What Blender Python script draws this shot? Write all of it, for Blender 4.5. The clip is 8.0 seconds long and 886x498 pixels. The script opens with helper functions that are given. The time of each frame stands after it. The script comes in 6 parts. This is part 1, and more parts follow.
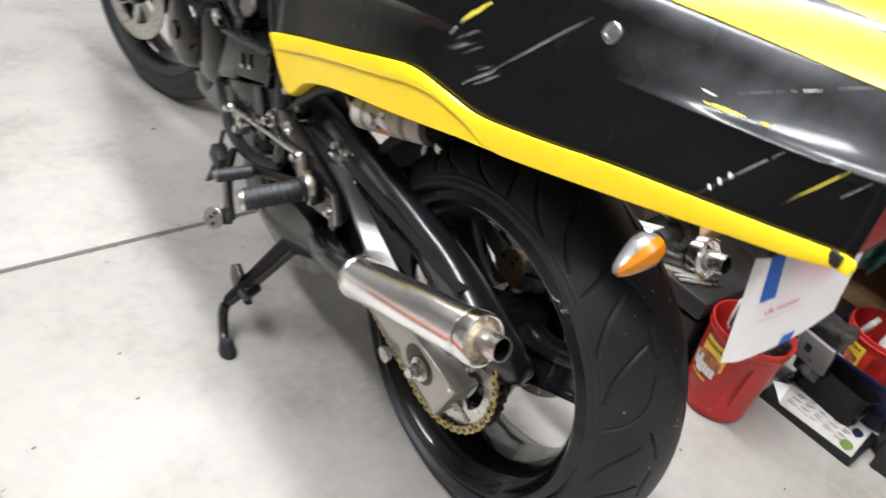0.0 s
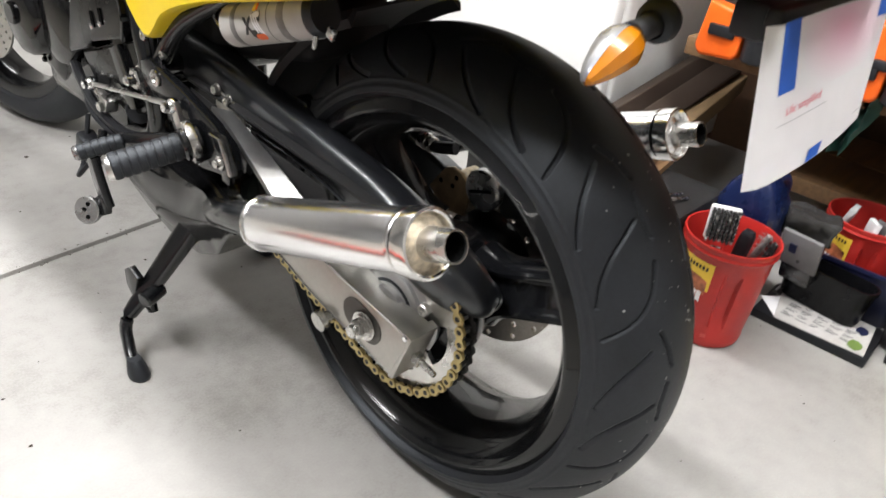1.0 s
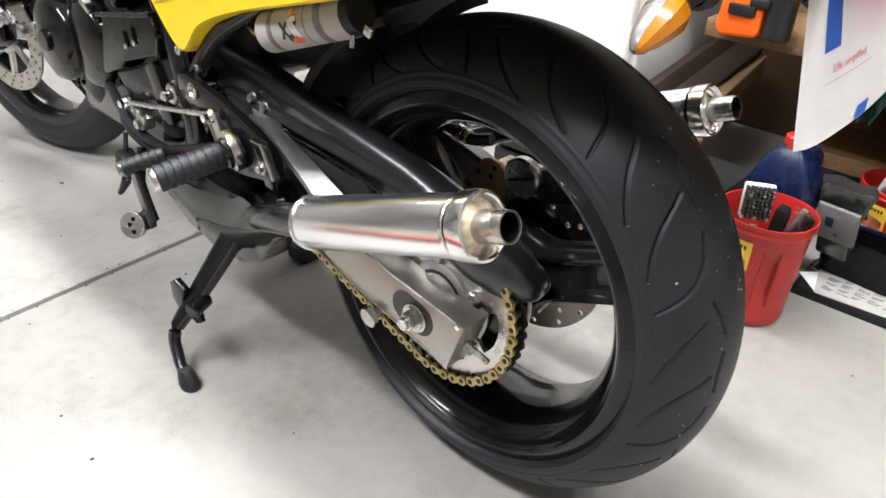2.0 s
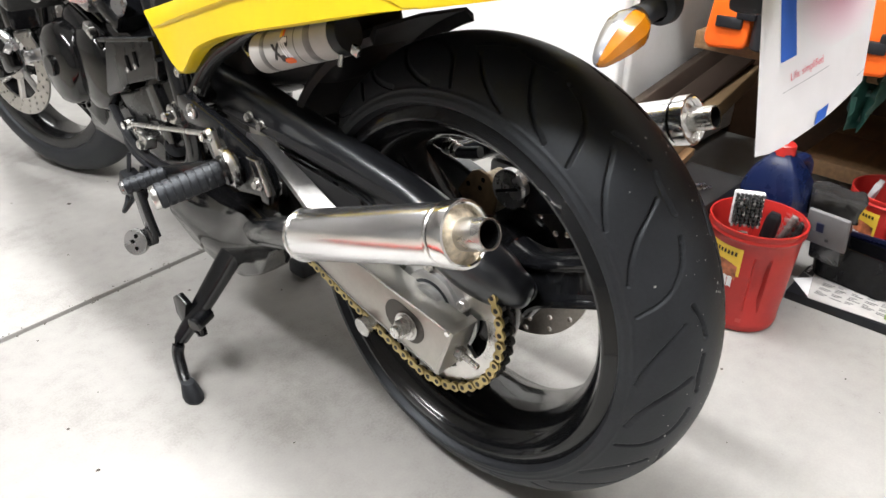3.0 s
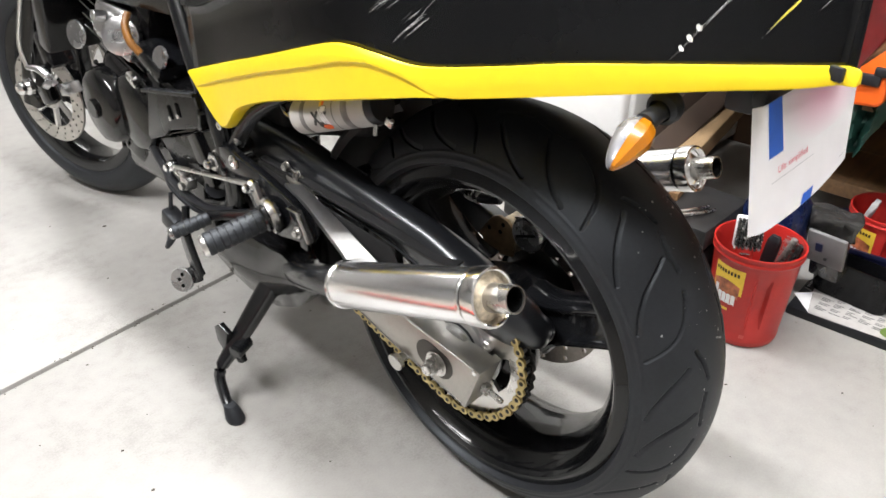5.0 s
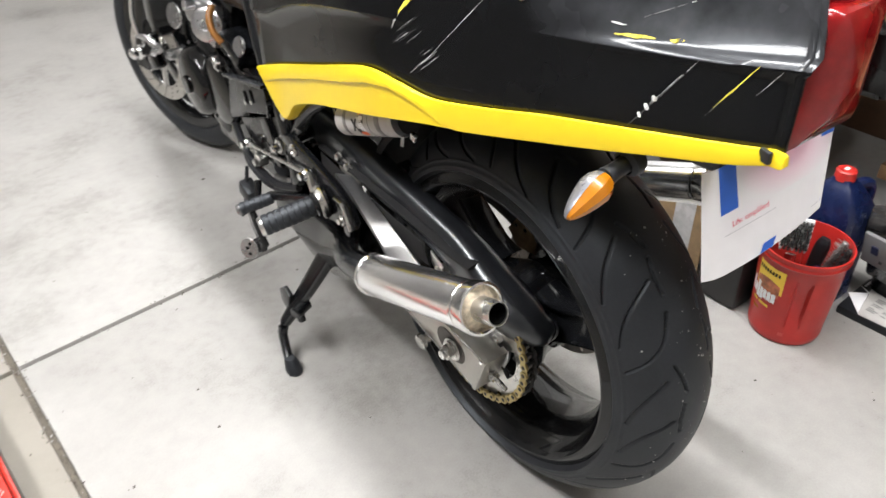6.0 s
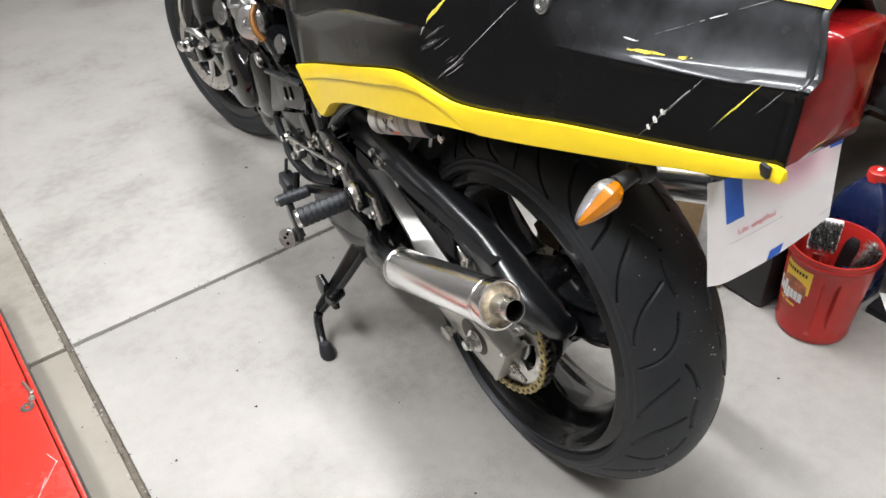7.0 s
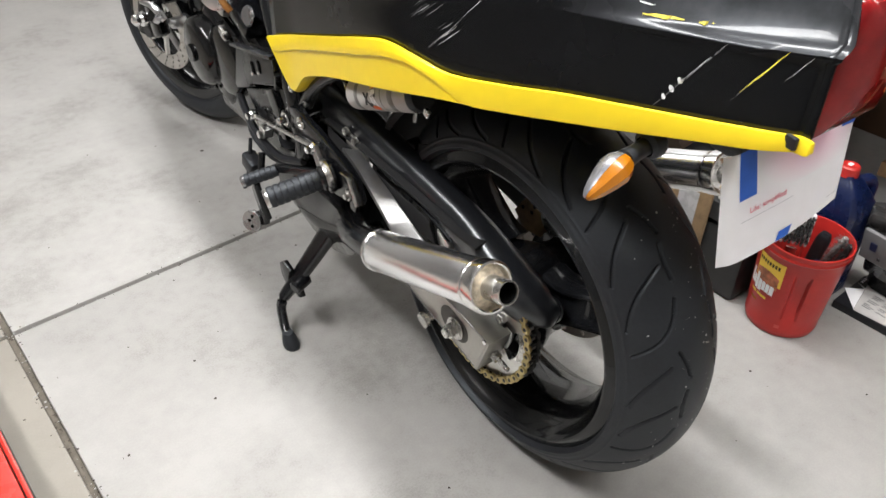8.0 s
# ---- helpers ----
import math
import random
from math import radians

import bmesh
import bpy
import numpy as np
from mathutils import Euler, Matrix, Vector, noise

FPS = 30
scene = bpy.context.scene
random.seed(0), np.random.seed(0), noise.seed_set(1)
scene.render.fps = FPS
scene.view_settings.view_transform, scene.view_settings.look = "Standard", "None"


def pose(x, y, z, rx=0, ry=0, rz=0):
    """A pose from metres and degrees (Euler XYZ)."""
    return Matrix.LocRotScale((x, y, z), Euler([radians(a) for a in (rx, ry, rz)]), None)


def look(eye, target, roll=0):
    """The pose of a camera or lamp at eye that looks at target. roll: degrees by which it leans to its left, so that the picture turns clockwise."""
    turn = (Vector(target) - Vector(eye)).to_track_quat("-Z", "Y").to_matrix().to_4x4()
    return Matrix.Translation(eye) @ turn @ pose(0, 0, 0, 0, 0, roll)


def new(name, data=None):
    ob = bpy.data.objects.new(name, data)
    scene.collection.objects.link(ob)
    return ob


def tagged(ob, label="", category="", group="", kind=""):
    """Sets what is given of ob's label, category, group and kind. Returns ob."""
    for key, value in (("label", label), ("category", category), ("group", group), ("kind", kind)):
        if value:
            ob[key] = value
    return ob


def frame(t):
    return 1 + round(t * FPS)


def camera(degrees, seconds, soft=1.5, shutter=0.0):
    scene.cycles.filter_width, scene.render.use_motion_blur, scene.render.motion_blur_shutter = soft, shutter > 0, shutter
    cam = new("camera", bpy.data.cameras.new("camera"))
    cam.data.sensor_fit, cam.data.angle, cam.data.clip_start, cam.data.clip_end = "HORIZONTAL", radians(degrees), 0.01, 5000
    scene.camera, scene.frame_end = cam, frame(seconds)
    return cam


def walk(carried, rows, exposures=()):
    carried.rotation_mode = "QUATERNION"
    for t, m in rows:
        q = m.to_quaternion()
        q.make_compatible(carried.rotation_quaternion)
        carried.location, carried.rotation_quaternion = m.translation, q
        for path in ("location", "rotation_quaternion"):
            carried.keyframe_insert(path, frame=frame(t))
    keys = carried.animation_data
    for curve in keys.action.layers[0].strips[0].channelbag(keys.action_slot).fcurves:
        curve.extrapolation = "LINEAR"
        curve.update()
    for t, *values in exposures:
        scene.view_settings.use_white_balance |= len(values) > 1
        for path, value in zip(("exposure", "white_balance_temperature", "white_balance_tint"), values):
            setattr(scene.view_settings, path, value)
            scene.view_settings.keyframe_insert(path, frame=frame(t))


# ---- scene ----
cam = camera(61.28, 8.0, shutter=0.5)
PATH = [
    (0, (-0.7364, -0.5497, 1.0588), (0.4405, 0.6115, -0.0666), 15.45),
    (0.5, (-0.6664, -0.5318, 0.9437), (0.6313, 0.5727, -0.1033), 11.34),
    (1, (-0.6375, -0.5099, 0.8409), (0.6682, 0.5945, -0.1961), 7.03),
    (1.5, (-0.6590, -0.4936, 0.8234), (0.6290, 0.6326, -0.2124), 4.10),
    (3, (-0.6778, -0.5389, 0.8343), (0.5982, 0.6445, -0.1513), 1.07),
    (3.5, (-0.6789, -0.5489, 0.8363), (0.5994, 0.6422, -0.1370), 0.83),
    (4, (-0.6879, -0.5544, 0.8493), (0.5916, 0.6425, -0.1154), 1.45),
    (4.5, (-0.6974, -0.5531, 0.8868), (0.5792, 0.6348, -0.0926), 0.37),
    (5, (-0.7230, -0.5479, 0.9491), (0.5233, 0.6365, -0.0727), -0.05),
    (5.2, (-0.7304, -0.5525, 0.9718), (0.4963, 0.6371, -0.0675), 0.10),
    (6.3, (-0.6357, -0.6991, 1.1086), (0.2362, 0.6518, -0.0809), -2.55),
    (6.5, (-0.6368, -0.7090, 1.1175), (0.2141, 0.6537, -0.0737), -2.43),
    (7, (-0.6486, -0.6996, 1.1196), (0.2033, 0.6600, -0.0745), -3.27),
    (7.5, (-0.6647, -0.6696, 1.0908), (0.2741, 0.6296, -0.1054), -0.01),
    (8, (-0.6762, -0.6467, 1.0701), (0.2922, 0.6284, -0.1283), 0.75),
]
walk(cam, [(t, look(eye, target, roll)) for t, eye, target, roll in PATH], exposures=[(0.0, -0.12), (1.5, 0.03), (3.0, 0.1), (4.5, 0.1), (5.2, 0.06), (6.5, -0.2), (8.0, -0.36)])

# ---- world and light ----
world = bpy.data.worlds.new("world")
scene.world = world
world.use_nodes = True
world.node_tree.nodes["Background"].inputs[0].default_value = (0.85, 0.9, 1.0, 1)
world.node_tree.nodes["Background"].inputs[1].default_value = 0.15


def ceiling_lamp(x, y, z, sx, sy, watts, colour=(1.0, 0.99, 0.985)):
    data = bpy.data.lights.new("tube_and_fill_light", "AREA")
    data.shape, data.size, data.size_y, data.energy, data.color = "RECTANGLE", sx, sy, watts, colour
    lamp = new("tube_and_fill_light", data)
    lamp.matrix_world = pose(x, y, z)
    return lamp


# no tube is in view; the last two are fill added for dim spots
for lx, ly, long, down, up, wide in ((0.02, 0.50, 2.4, 74, 32, 0.14), (-1.40, 0.45, 1.6, 75, 30, 0.32), (0.10, -1.60, 1.3, 34, 20, 0.2), (0.3, 2.9, 1.3, 20, 8, 0.32)):
    ceiling_lamp(lx, ly, 2.58, wide, long, down)
    # upward twin, added so that the ceiling brightens
    ceiling_lamp(lx, ly, 2.60, 0.2, long, up).matrix_world = pose(lx, ly, 2.60, 180)


# ---- materials ----
def mat(name, colour, rough=0.5, metal=0.0, vary=0.12, scale=8.0, bump=0.0, bump_scale=120.0, coat=0.0, fine=60.0, stretch=(1, 1, 1), spread=0.15, mottling=0.0, haze_colour=(0.45, 0.42, 0.38), upward_haze=False):
    """A surface with variation at two scales in colour and gloss, fine relief, and optional pale mottling."""
    m = bpy.data.materials.new(name)
    m.use_nodes = True
    nt = m.node_tree
    bsdf = nt.nodes["Principled BSDF"]
    n, l = nt.nodes.new, nt.links.new
    co = n("ShaderNodeTexCoord")
    mp = n("ShaderNodeMapping")
    mp.inputs["Scale"].default_value = stretch
    l(co.outputs["Object"], mp.inputs[0])

    def noise_at(s, detail):
        t = n("ShaderNodeTexNoise")
        t.inputs["Scale"].default_value, t.inputs["Detail"].default_value = s, detail
        l(mp.outputs[0], t.inputs["Vector"])
        return t.outputs[0]

    def maths(op, a, b):
        k = n("ShaderNodeMath")
        k.operation = op
        for i, v in enumerate((a, b)):
            if isinstance(v, (int, float)):
                k.inputs[i].default_value = v
            else:
                l(v, k.inputs[i])
        return k.outputs[0]

    big, small = noise_at(scale, 4), noise_at(fine, 6)
    both = maths("ADD", maths("MULTIPLY", big, 0.6), maths("MULTIPLY", small, 0.4))
    ramp = n("ShaderNodeValToRGB")
    lo, hi = [max(0, c * (1 - vary)) for c in colour], [min(1, c * (1 + vary)) for c in colour]
    ramp.color_ramp.elements[0].position, ramp.color_ramp.elements[1].position = 0.35, 0.65
    ramp.color_ramp.elements[0].color, ramp.color_ramp.elements[1].color = (*lo, 1), (*hi, 1)
    l(both, ramp.inputs[0])
    out = ramp.outputs[0]
    if mottling:
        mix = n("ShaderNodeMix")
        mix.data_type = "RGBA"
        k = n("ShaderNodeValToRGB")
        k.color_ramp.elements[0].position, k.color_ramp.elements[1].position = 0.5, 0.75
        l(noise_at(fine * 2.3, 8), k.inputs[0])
        amount = maths("MULTIPLY", k.outputs[0], mottling)
        if upward_haze:  # painted haze: paler where the surface faces up, for lamp sheen
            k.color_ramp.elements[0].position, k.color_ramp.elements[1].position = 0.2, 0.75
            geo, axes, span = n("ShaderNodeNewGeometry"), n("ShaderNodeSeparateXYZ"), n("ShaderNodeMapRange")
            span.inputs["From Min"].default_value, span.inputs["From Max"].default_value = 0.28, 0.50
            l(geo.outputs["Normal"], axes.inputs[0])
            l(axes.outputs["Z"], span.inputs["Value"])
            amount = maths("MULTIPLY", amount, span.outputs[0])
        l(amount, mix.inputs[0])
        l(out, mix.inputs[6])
        mix.inputs[7].default_value = (*haze_colour, 1)
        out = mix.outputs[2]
    l(out, bsdf.inputs["Base Color"])
    bsdf.inputs["Metallic"].default_value = metal
    l(maths("ADD", maths("MULTIPLY", both, 2 * spread), rough - spread), bsdf.inputs["Roughness"])
    bsdf.inputs["Coat Weight"].default_value = coat
    bsdf.inputs["Coat Roughness"].default_value = 0.06
    if bump:
        b = n("ShaderNodeBump")
        b.inputs["Strength"].default_value, b.inputs["Distance"].default_value = bump, 0.002
        l(noise_at(bump_scale, 6), b.inputs["Height"])
        l(b.outputs[0], bsdf.inputs["Normal"])
    return m


RUBBER = mat("tyre_rubber", (0.0140, 0.0148, 0.0175), 0.50, vary=0.3, scale=14, fine=220, bump=0.1, bump_scale=260)
RIM_PAINT = mat("black_wheel_paint", (0.008, 0.0085, 0.010), 0.22, vary=0.3, coat=0.5, spread=0.05)
ARM_PAINT = mat("satin_black_paint", (0.011, 0.0118, 0.014), 0.30, vary=0.25, fine=120, coat=0.7, spread=0.05, bump=0.006, bump_scale=120)
BLACK_PAINT = mat("black_frame_paint", (0.0075, 0.008, 0.0095), 0.22, vary=0.3, coat=0.15, spread=0.08, bump=0.02, bump_scale=200)
# the lamps' haze on the upper panels is painted into this colour
GLOSS = mat("gloss_black_bodywork", (0.0032, 0.0032, 0.0037), 0.27, vary=0.4, scale=5, coat=0.35, spread=0.06, mottling=0.15, haze_colour=(0.40, 0.42, 0.46), fine=9.0, upward_haze=True)
PLASTIC = mat("black_plastic", (0.012, 0.012, 0.014), 0.42, vary=0.3, bump=0.1, bump_scale=500)
ENGINE_BLACK = mat("engine_black", (0.0055, 0.0055, 0.006), 0.11, vary=0.4, spread=0.06)
COLLECTOR_BLACK = mat("gloss_black_collector", (0.0055, 0.0055, 0.006), 0.10, vary=0.4, spread=0.05, bump=0.02, bump_scale=60)
COLLECTOR_BLACK.node_tree.nodes["Principled BSDF"].inputs["Specular IOR Level"].default_value = 0.26
GREASE = mat("greasy_black", (0.012, 0.011, 0.01), 0.5, vary=0.5, bump=0.3, bump_scale=300)
YELLOW = mat("yellow_paint", (0.93, 0.695, 0.018), 0.32, vary=0.04, scale=6, coat=0.25, spread=0.05, bump=0.015, bump_scale=60)
CHROME = mat("polished_steel", (0.92, 0.92, 0.92), 0.17, 1.0, vary=0.05, spread=0.04, stretch=(1, 1, 1), bump=0.03, bump_scale=30)
MUFFLER = mat("brushed_muffler", (0.94, 0.95, 0.97), 0.225, 1.0, vary=0.03, spread=0.03, fine=40, stretch=(1, 26, 10), bump=0.02, bump_scale=22)
STEEL = mat("bare_steel", (0.66, 0.65, 0.63), 0.28, 1.0, vary=0.15, bump=0.1, bump_scale=300)
ALU = mat("brushed_aluminium", (0.50, 0.49, 0.46), 0.44, 1.0, vary=0.08, fine=160, stretch=(6, 1, 1), bump=0.08, bump_scale=260)
ALU_DULL = mat("dull_aluminium", (0.50, 0.50, 0.50), 0.50, 1.0, vary=0.1, fine=160, bump=0.08, bump_scale=260)
SLOT_GREY = mat("shaded_aluminium", (0.16, 0.155, 0.145), 0.6, 0.8, vary=0.2)
SOOT = mat("sooty_steel", (0.55, 0.48, 0.37), 0.5, 0.6, vary=0.5, scale=60, fine=200, bump=0.1)
# soot in the outlet; on solid parts, the dark of holes and slots
DARK = mat("soot_and_hole_black", (0.003, 0.003, 0.003), 0.9)
DARK.node_tree.nodes["Principled BSDF"].inputs["Specular IOR Level"].default_value = 0.05
CAP_GREY = mat("cast_cap", (0.42, 0.42, 0.42), 0.26, 0.9, vary=0.25, bump=0.1)
BRONZE = mat("bronze_bracket", (0.30, 0.21, 0.12), 0.45, 0.6, vary=0.35, scale=30, bump=0.1)
BRASS = mat("gold_chain_plate", (0.50, 0.40, 0.19), 0.36, 1.0, vary=0.15, bump=0.1)
PANEL = mat("hardboard", (0.085, 0.045, 0.024), 0.6, vary=0.3, scale=4, bump=0.1)
TAN = mat("tan_board", (0.24, 0.16, 0.085), 0.65, vary=0.2, stretch=(1, 8, 8))
# darker disc steel: the shadow inside the wheel is in its colour
REAR_DISC = mat("shaded_disc_steel", (0.30, 0.275, 0.25), 0.38, 1.0, vary=0.2, fine=200)
DISC = mat("brake_disc_steel", (0.62, 0.60, 0.57), 0.45, 1.0, vary=0.15, fine=200)
for m in (RUBBER, GLOSS, PLASTIC, ARM_PAINT):
    m.node_tree.nodes["Principled BSDF"].inputs["Specular Tint"].default_value = (0.86, 0.93, 1.0, 1)
GLOSS.node_tree.nodes["Principled BSDF"].inputs["Specular IOR Level"].default_value = 0.17
for m in (ARM_PAINT, RIM_PAINT):
    m.node_tree.nodes["Principled BSDF"].inputs["Coat Roughness"].default_value = 0.22 if m is ARM_PAINT else 0.05
RIM_PAINT.node_tree.nodes["Principled BSDF"].inputs["Specular IOR Level"].default_value = 0.2
ENGINE_ALU = mat("cast_aluminium", (0.66, 0.66, 0.67), 0.30, 1.0, vary=0.2, bump=0.3, bump_scale=250)
LENS_ORANGE = mat("amber_lens", (0.40, 0.135, 0.004), 0.2, vary=0.15, coat=0.3)
LENS_CLEAR = mat("smoky_lens", (0.17, 0.17, 0.18), 0.28, 0.3, vary=0.2, coat=0.4)
LENS_RED = mat("red_lens", (0.22, 0.007, 0.008), 0.14, vary=0.3, coat=0.5)
LID_WHITE = mat("printed_white_card", (0.50, 0.49, 0.475), 0.6, vary=0.08, scale=30)
PAPER = mat("white_paper", (0.86, 0.85, 0.87), 0.7, vary=0.03, scale=20)
TAPE = mat("blue_masking_tape", (0.03, 0.14, 0.62), 0.6, vary=0.12, bump=0.2, bump_scale=400)
INK_RED = mat("red_print", (0.75, 0.10, 0.18), 0.7, vary=0.05)
SALMON = mat("pale_red_mark", (0.52, 0.075, 0.060), 0.4, vary=0.1)
INK_GREY = mat("grey_print", (0.45, 0.45, 0.48), 0.7, vary=0.05)
RED_PLASTIC = mat("red_plastic", (0.43, 0.022, 0.018), 0.34, vary=0.1, bump=0.04, bump_scale=90)
RED_PAINT = mat("red_enamel", (0.50, 0.030, 0.020), 0.25, vary=0.08, coat=0.4, bump=0.03, bump_scale=70)
LABEL_YELLOW = mat("label_yellow", (0.85, 0.58, 0.06), 0.4, vary=0.1)
LABEL_DARK = mat("label_picture", (0.42, 0.13, 0.06), 0.4, vary=0.8, scale=45)
WHITE = mat("white_enamel", (0.80, 0.80, 0.79), 0.35, vary=0.03, bump=0.05, bump_scale=300)
BLUE = mat("blue_plastic", (0.005, 0.011, 0.048), 0.28, vary=0.15)
BIN_BLACK = mat("gloss_black_bin", (0.005, 0.005, 0.006), 0.24, vary=0.3)
BIN_BLACK.node_tree.nodes["Principled BSDF"].inputs["Specular IOR Level"].default_value = 0.22
NAVY = mat("navy_plastic", (0.012, 0.016, 0.05), 0.35, vary=0.2)
ORANGE = mat("orange_plastic", (0.85, 0.13, 0.012), 0.35, vary=0.08)
GREEN_FILM = mat("green_plastic_film", (0.014, 0.050, 0.040), 0.35, vary=0.3)
WOOD = mat("pine_timber", (0.20, 0.115, 0.055), 0.6, vary=0.25, stretch=(1, 12, 12), bump=0.2, bump_scale=60)
BROWN = mat("brown_cardboard", (0.030, 0.018, 0.0115), 0.7, vary=0.25, bump=0.1)
BRISTLE = mat("wire_bristle", (0.35, 0.35, 0.34), 0.5, 0.6, vary=0.3)
CASE = mat("grey_black_case", (0.020, 0.020, 0.0205), 0.42, vary=0.2, bump=0.2, bump_scale=400)
SMOKE = mat("grey_clear_wrap", (0.028, 0.027, 0.027), 0.2, vary=0.4, coat=0.3)
CARD = mat("printed_card", (0.15, 0.147, 0.150), 0.5, vary=0.1)
PRINT = mat("black_print", (0.03, 0.03, 0.03), 0.6)
GREEN_PRINT = mat("green_print", (0.15, 0.24, 0.05), 0.6, vary=0.2)
CLEAR = mat("cloudy_plastic", (0.45, 0.45, 0.46), 0.25, vary=0.25, coat=0.5)
WALL_PAINT = mat("wall_paint", (0.34, 0.33, 0.315), 0.8, vary=0.05, bump=0.1)
SLEEVE = mat("reservoir_sleeve", (0.42, 0.41, 0.395), 0.42, vary=0.08, bump=0.05)
SLEEVE_DARK = mat("reservoir_band", (0.16, 0.16, 0.16), 0.45, vary=0.2)
SLEEVE_BAND = mat("sleeve_grey_band", (0.16, 0.155, 0.15), 0.4, vary=0.3, scale=60)
SILVER_MARK = mat("bare_scratch", (0.75, 0.75, 0.74), 0.5, vary=0.2)
YELLOW_MARK = mat("yellow_scuff", (0.80, 0.68, 0.08), 0.6, vary=0.2)
GRIT = mat("pale_grit", (0.34, 0.34, 0.33), 0.8, vary=0.4, scale=90)
# near-black plastic: shade under the tail and arm is in its colour
SHADE = mat("shaded_black_plastic", (0.006, 0.006, 0.007), 0.7, vary=0.3)
HOSE = mat("orange_hose", (0.22, 0.09, 0.015), 0.4, vary=0.3)


def concrete(name="concrete", tint=(1.0, 1.0, 1.0)):
    m = bpy.data.materials.new(name)
    m.use_nodes = True
    nt = m.node_tree
    bsdf = nt.nodes["Principled BSDF"]
    n, l = nt.nodes.new, nt.links.new
    co = n("ShaderNodeTexCoord")
    total = None
    for s, w, d in ((1.3, 0.40, 3), (6, 0.3, 4), (38, 0.17, 7), (260, 0.16, 5)):
        t = n("ShaderNodeTexNoise")
        t.inputs["Scale"].default_value, t.inputs["Detail"].default_value = s, d
        t.inputs["Distortion"].default_value = 0.15 if s < 20 else 0
        l(co.outputs["Object"], t.inputs["Vector"])
        k = n("ShaderNodeMath")
        k.operation = "MULTIPLY"
        k.inputs[1].default_value = w
        l(t.outputs[0], k.inputs[0])
        if total is None:
            total = k.outputs[0]
        else:
            a = n("ShaderNodeMath")
            a.operation = "ADD"
            l(total, a.inputs[0]), l(k.outputs[0], a.inputs[1])
            total = a.outputs[0]
    ramp = n("ShaderNodeValToRGB")
    e = ramp.color_ramp.elements
    e[0].position, e[0].color = 0.37, (0.215 * tint[0], 0.207 * tint[1], 0.192 * tint[2], 1)
    e[1].position, e[1].color = 0.62, (0.39 * tint[0], 0.382 * tint[1], 0.365 * tint[2], 1)
    mid = e.new(0.50)
    mid.color = (0.335 * tint[0], 0.328 * tint[1], 0.312 * tint[2], 1)
    l(total, ramp.inputs[0])
    l(ramp.outputs[0], bsdf.inputs["Base Color"])
    bsdf.inputs["Roughness"].default_value = 0.5
    r = n("ShaderNodeValToRGB")
    r.color_ramp.elements[0].color, r.color_ramp.elements[1].color = (0.35, 0.35, 0.35, 1), (0.68, 0.68, 0.68, 1)
    r.color_ramp.elements[0].position, r.color_ramp.elements[1].position = 0.35, 0.65
    l(total, r.inputs[0]), l(r.outputs[0], bsdf.inputs["Roughness"])
    b = n("ShaderNodeBump")
    b.inputs["Strength"].default_value, b.inputs["Distance"].default_value = 0.25, 0.003
    l(total, b.inputs["Height"]), l(b.outputs[0], bsdf.inputs["Normal"])
    return m


# paper white that turns pale pink round a centre near the sheet's top
def pink_cloud():
    m = mat("pink_fade", (0.86, 0.85, 0.87), 0.7, vary=0.02)
    nt = m.node_tree
    n, l = nt.nodes.new, nt.links.new
    co, mp, g, mix = n("ShaderNodeTexCoord"), n("ShaderNodeMapping"), n("ShaderNodeTexGradient"), n("ShaderNodeMix")
    g.gradient_type = "SPHERICAL"
    mix.data_type = "RGBA"
    mp.vector_type = "TEXTURE"
    mp.inputs["Location"].default_value, mp.inputs["Scale"].default_value = (0.0, -0.34, 0.722), (0.07, 0.07, 0.042)
    l(co.outputs["Object"], mp.inputs[0]), l(mp.outputs[0], g.inputs[0]), l(g.outputs[1], mix.inputs[0])
    mix.inputs[6].default_value, mix.inputs[7].default_value = (0.86, 0.85, 0.87, 1), (0.90, 0.50, 0.64, 1)
    l(mix.outputs[2], nt.nodes["Principled BSDF"].inputs["Base Color"])
    return m


PINK = pink_cloud()
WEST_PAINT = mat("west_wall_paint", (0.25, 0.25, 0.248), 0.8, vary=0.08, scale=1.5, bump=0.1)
CONCRETE = concrete()
WORN_CONCRETE = concrete("worn_concrete", (0.76, 0.72, 0.66))
JOINT = mat("joint_dirt", (0.12, 0.105, 0.085), 0.9, vary=0.3, scale=20, fine=120, bump=0.5)


# ---- mesh helpers ----
def finish(name, bm, material, smooth=True, angle=35):
    bmesh.ops.recalc_face_normals(bm, faces=bm.faces)
    me = bpy.data.meshes.new(name)
    for f in bm.faces:
        f.smooth = smooth
    if smooth:
        lim = radians(angle)
        for e in bm.edges:
            if len(e.link_faces) == 2 and e.calc_face_angle(0) > lim:
                e.smooth = False
    bm.to_mesh(me)
    bm.free()
    me.materials.append(material)
    return me


def part(name, bm, material, parent=None, label="", smooth=True, angle=35):
    ob = new(name, finish(name, bm, material, smooth, angle))
    if parent is not None:
        ob.parent = parent
        ob.matrix_parent_inverse = parent.matrix_world.inverted() if parent.parent is None and parent.type == "EMPTY" else Matrix()
    if label:
        ob["label"] = label
    return ob


def thing(name, label, category, at=(0, 0, 0), group=""):
    ob = new(name)
    ob.empty_display_size = 0.1
    ob.location = at
    bpy.context.view_layer.update()
    return tagged(ob, label, category, group)


def merge(*bms):
    out = bmesh.new()
    for b in bms:
        me = bpy.data.meshes.new("tmp")
        b.to_mesh(me)
        b.free()
        out.from_mesh(me)
        bpy.data.meshes.remove(me)
    return out


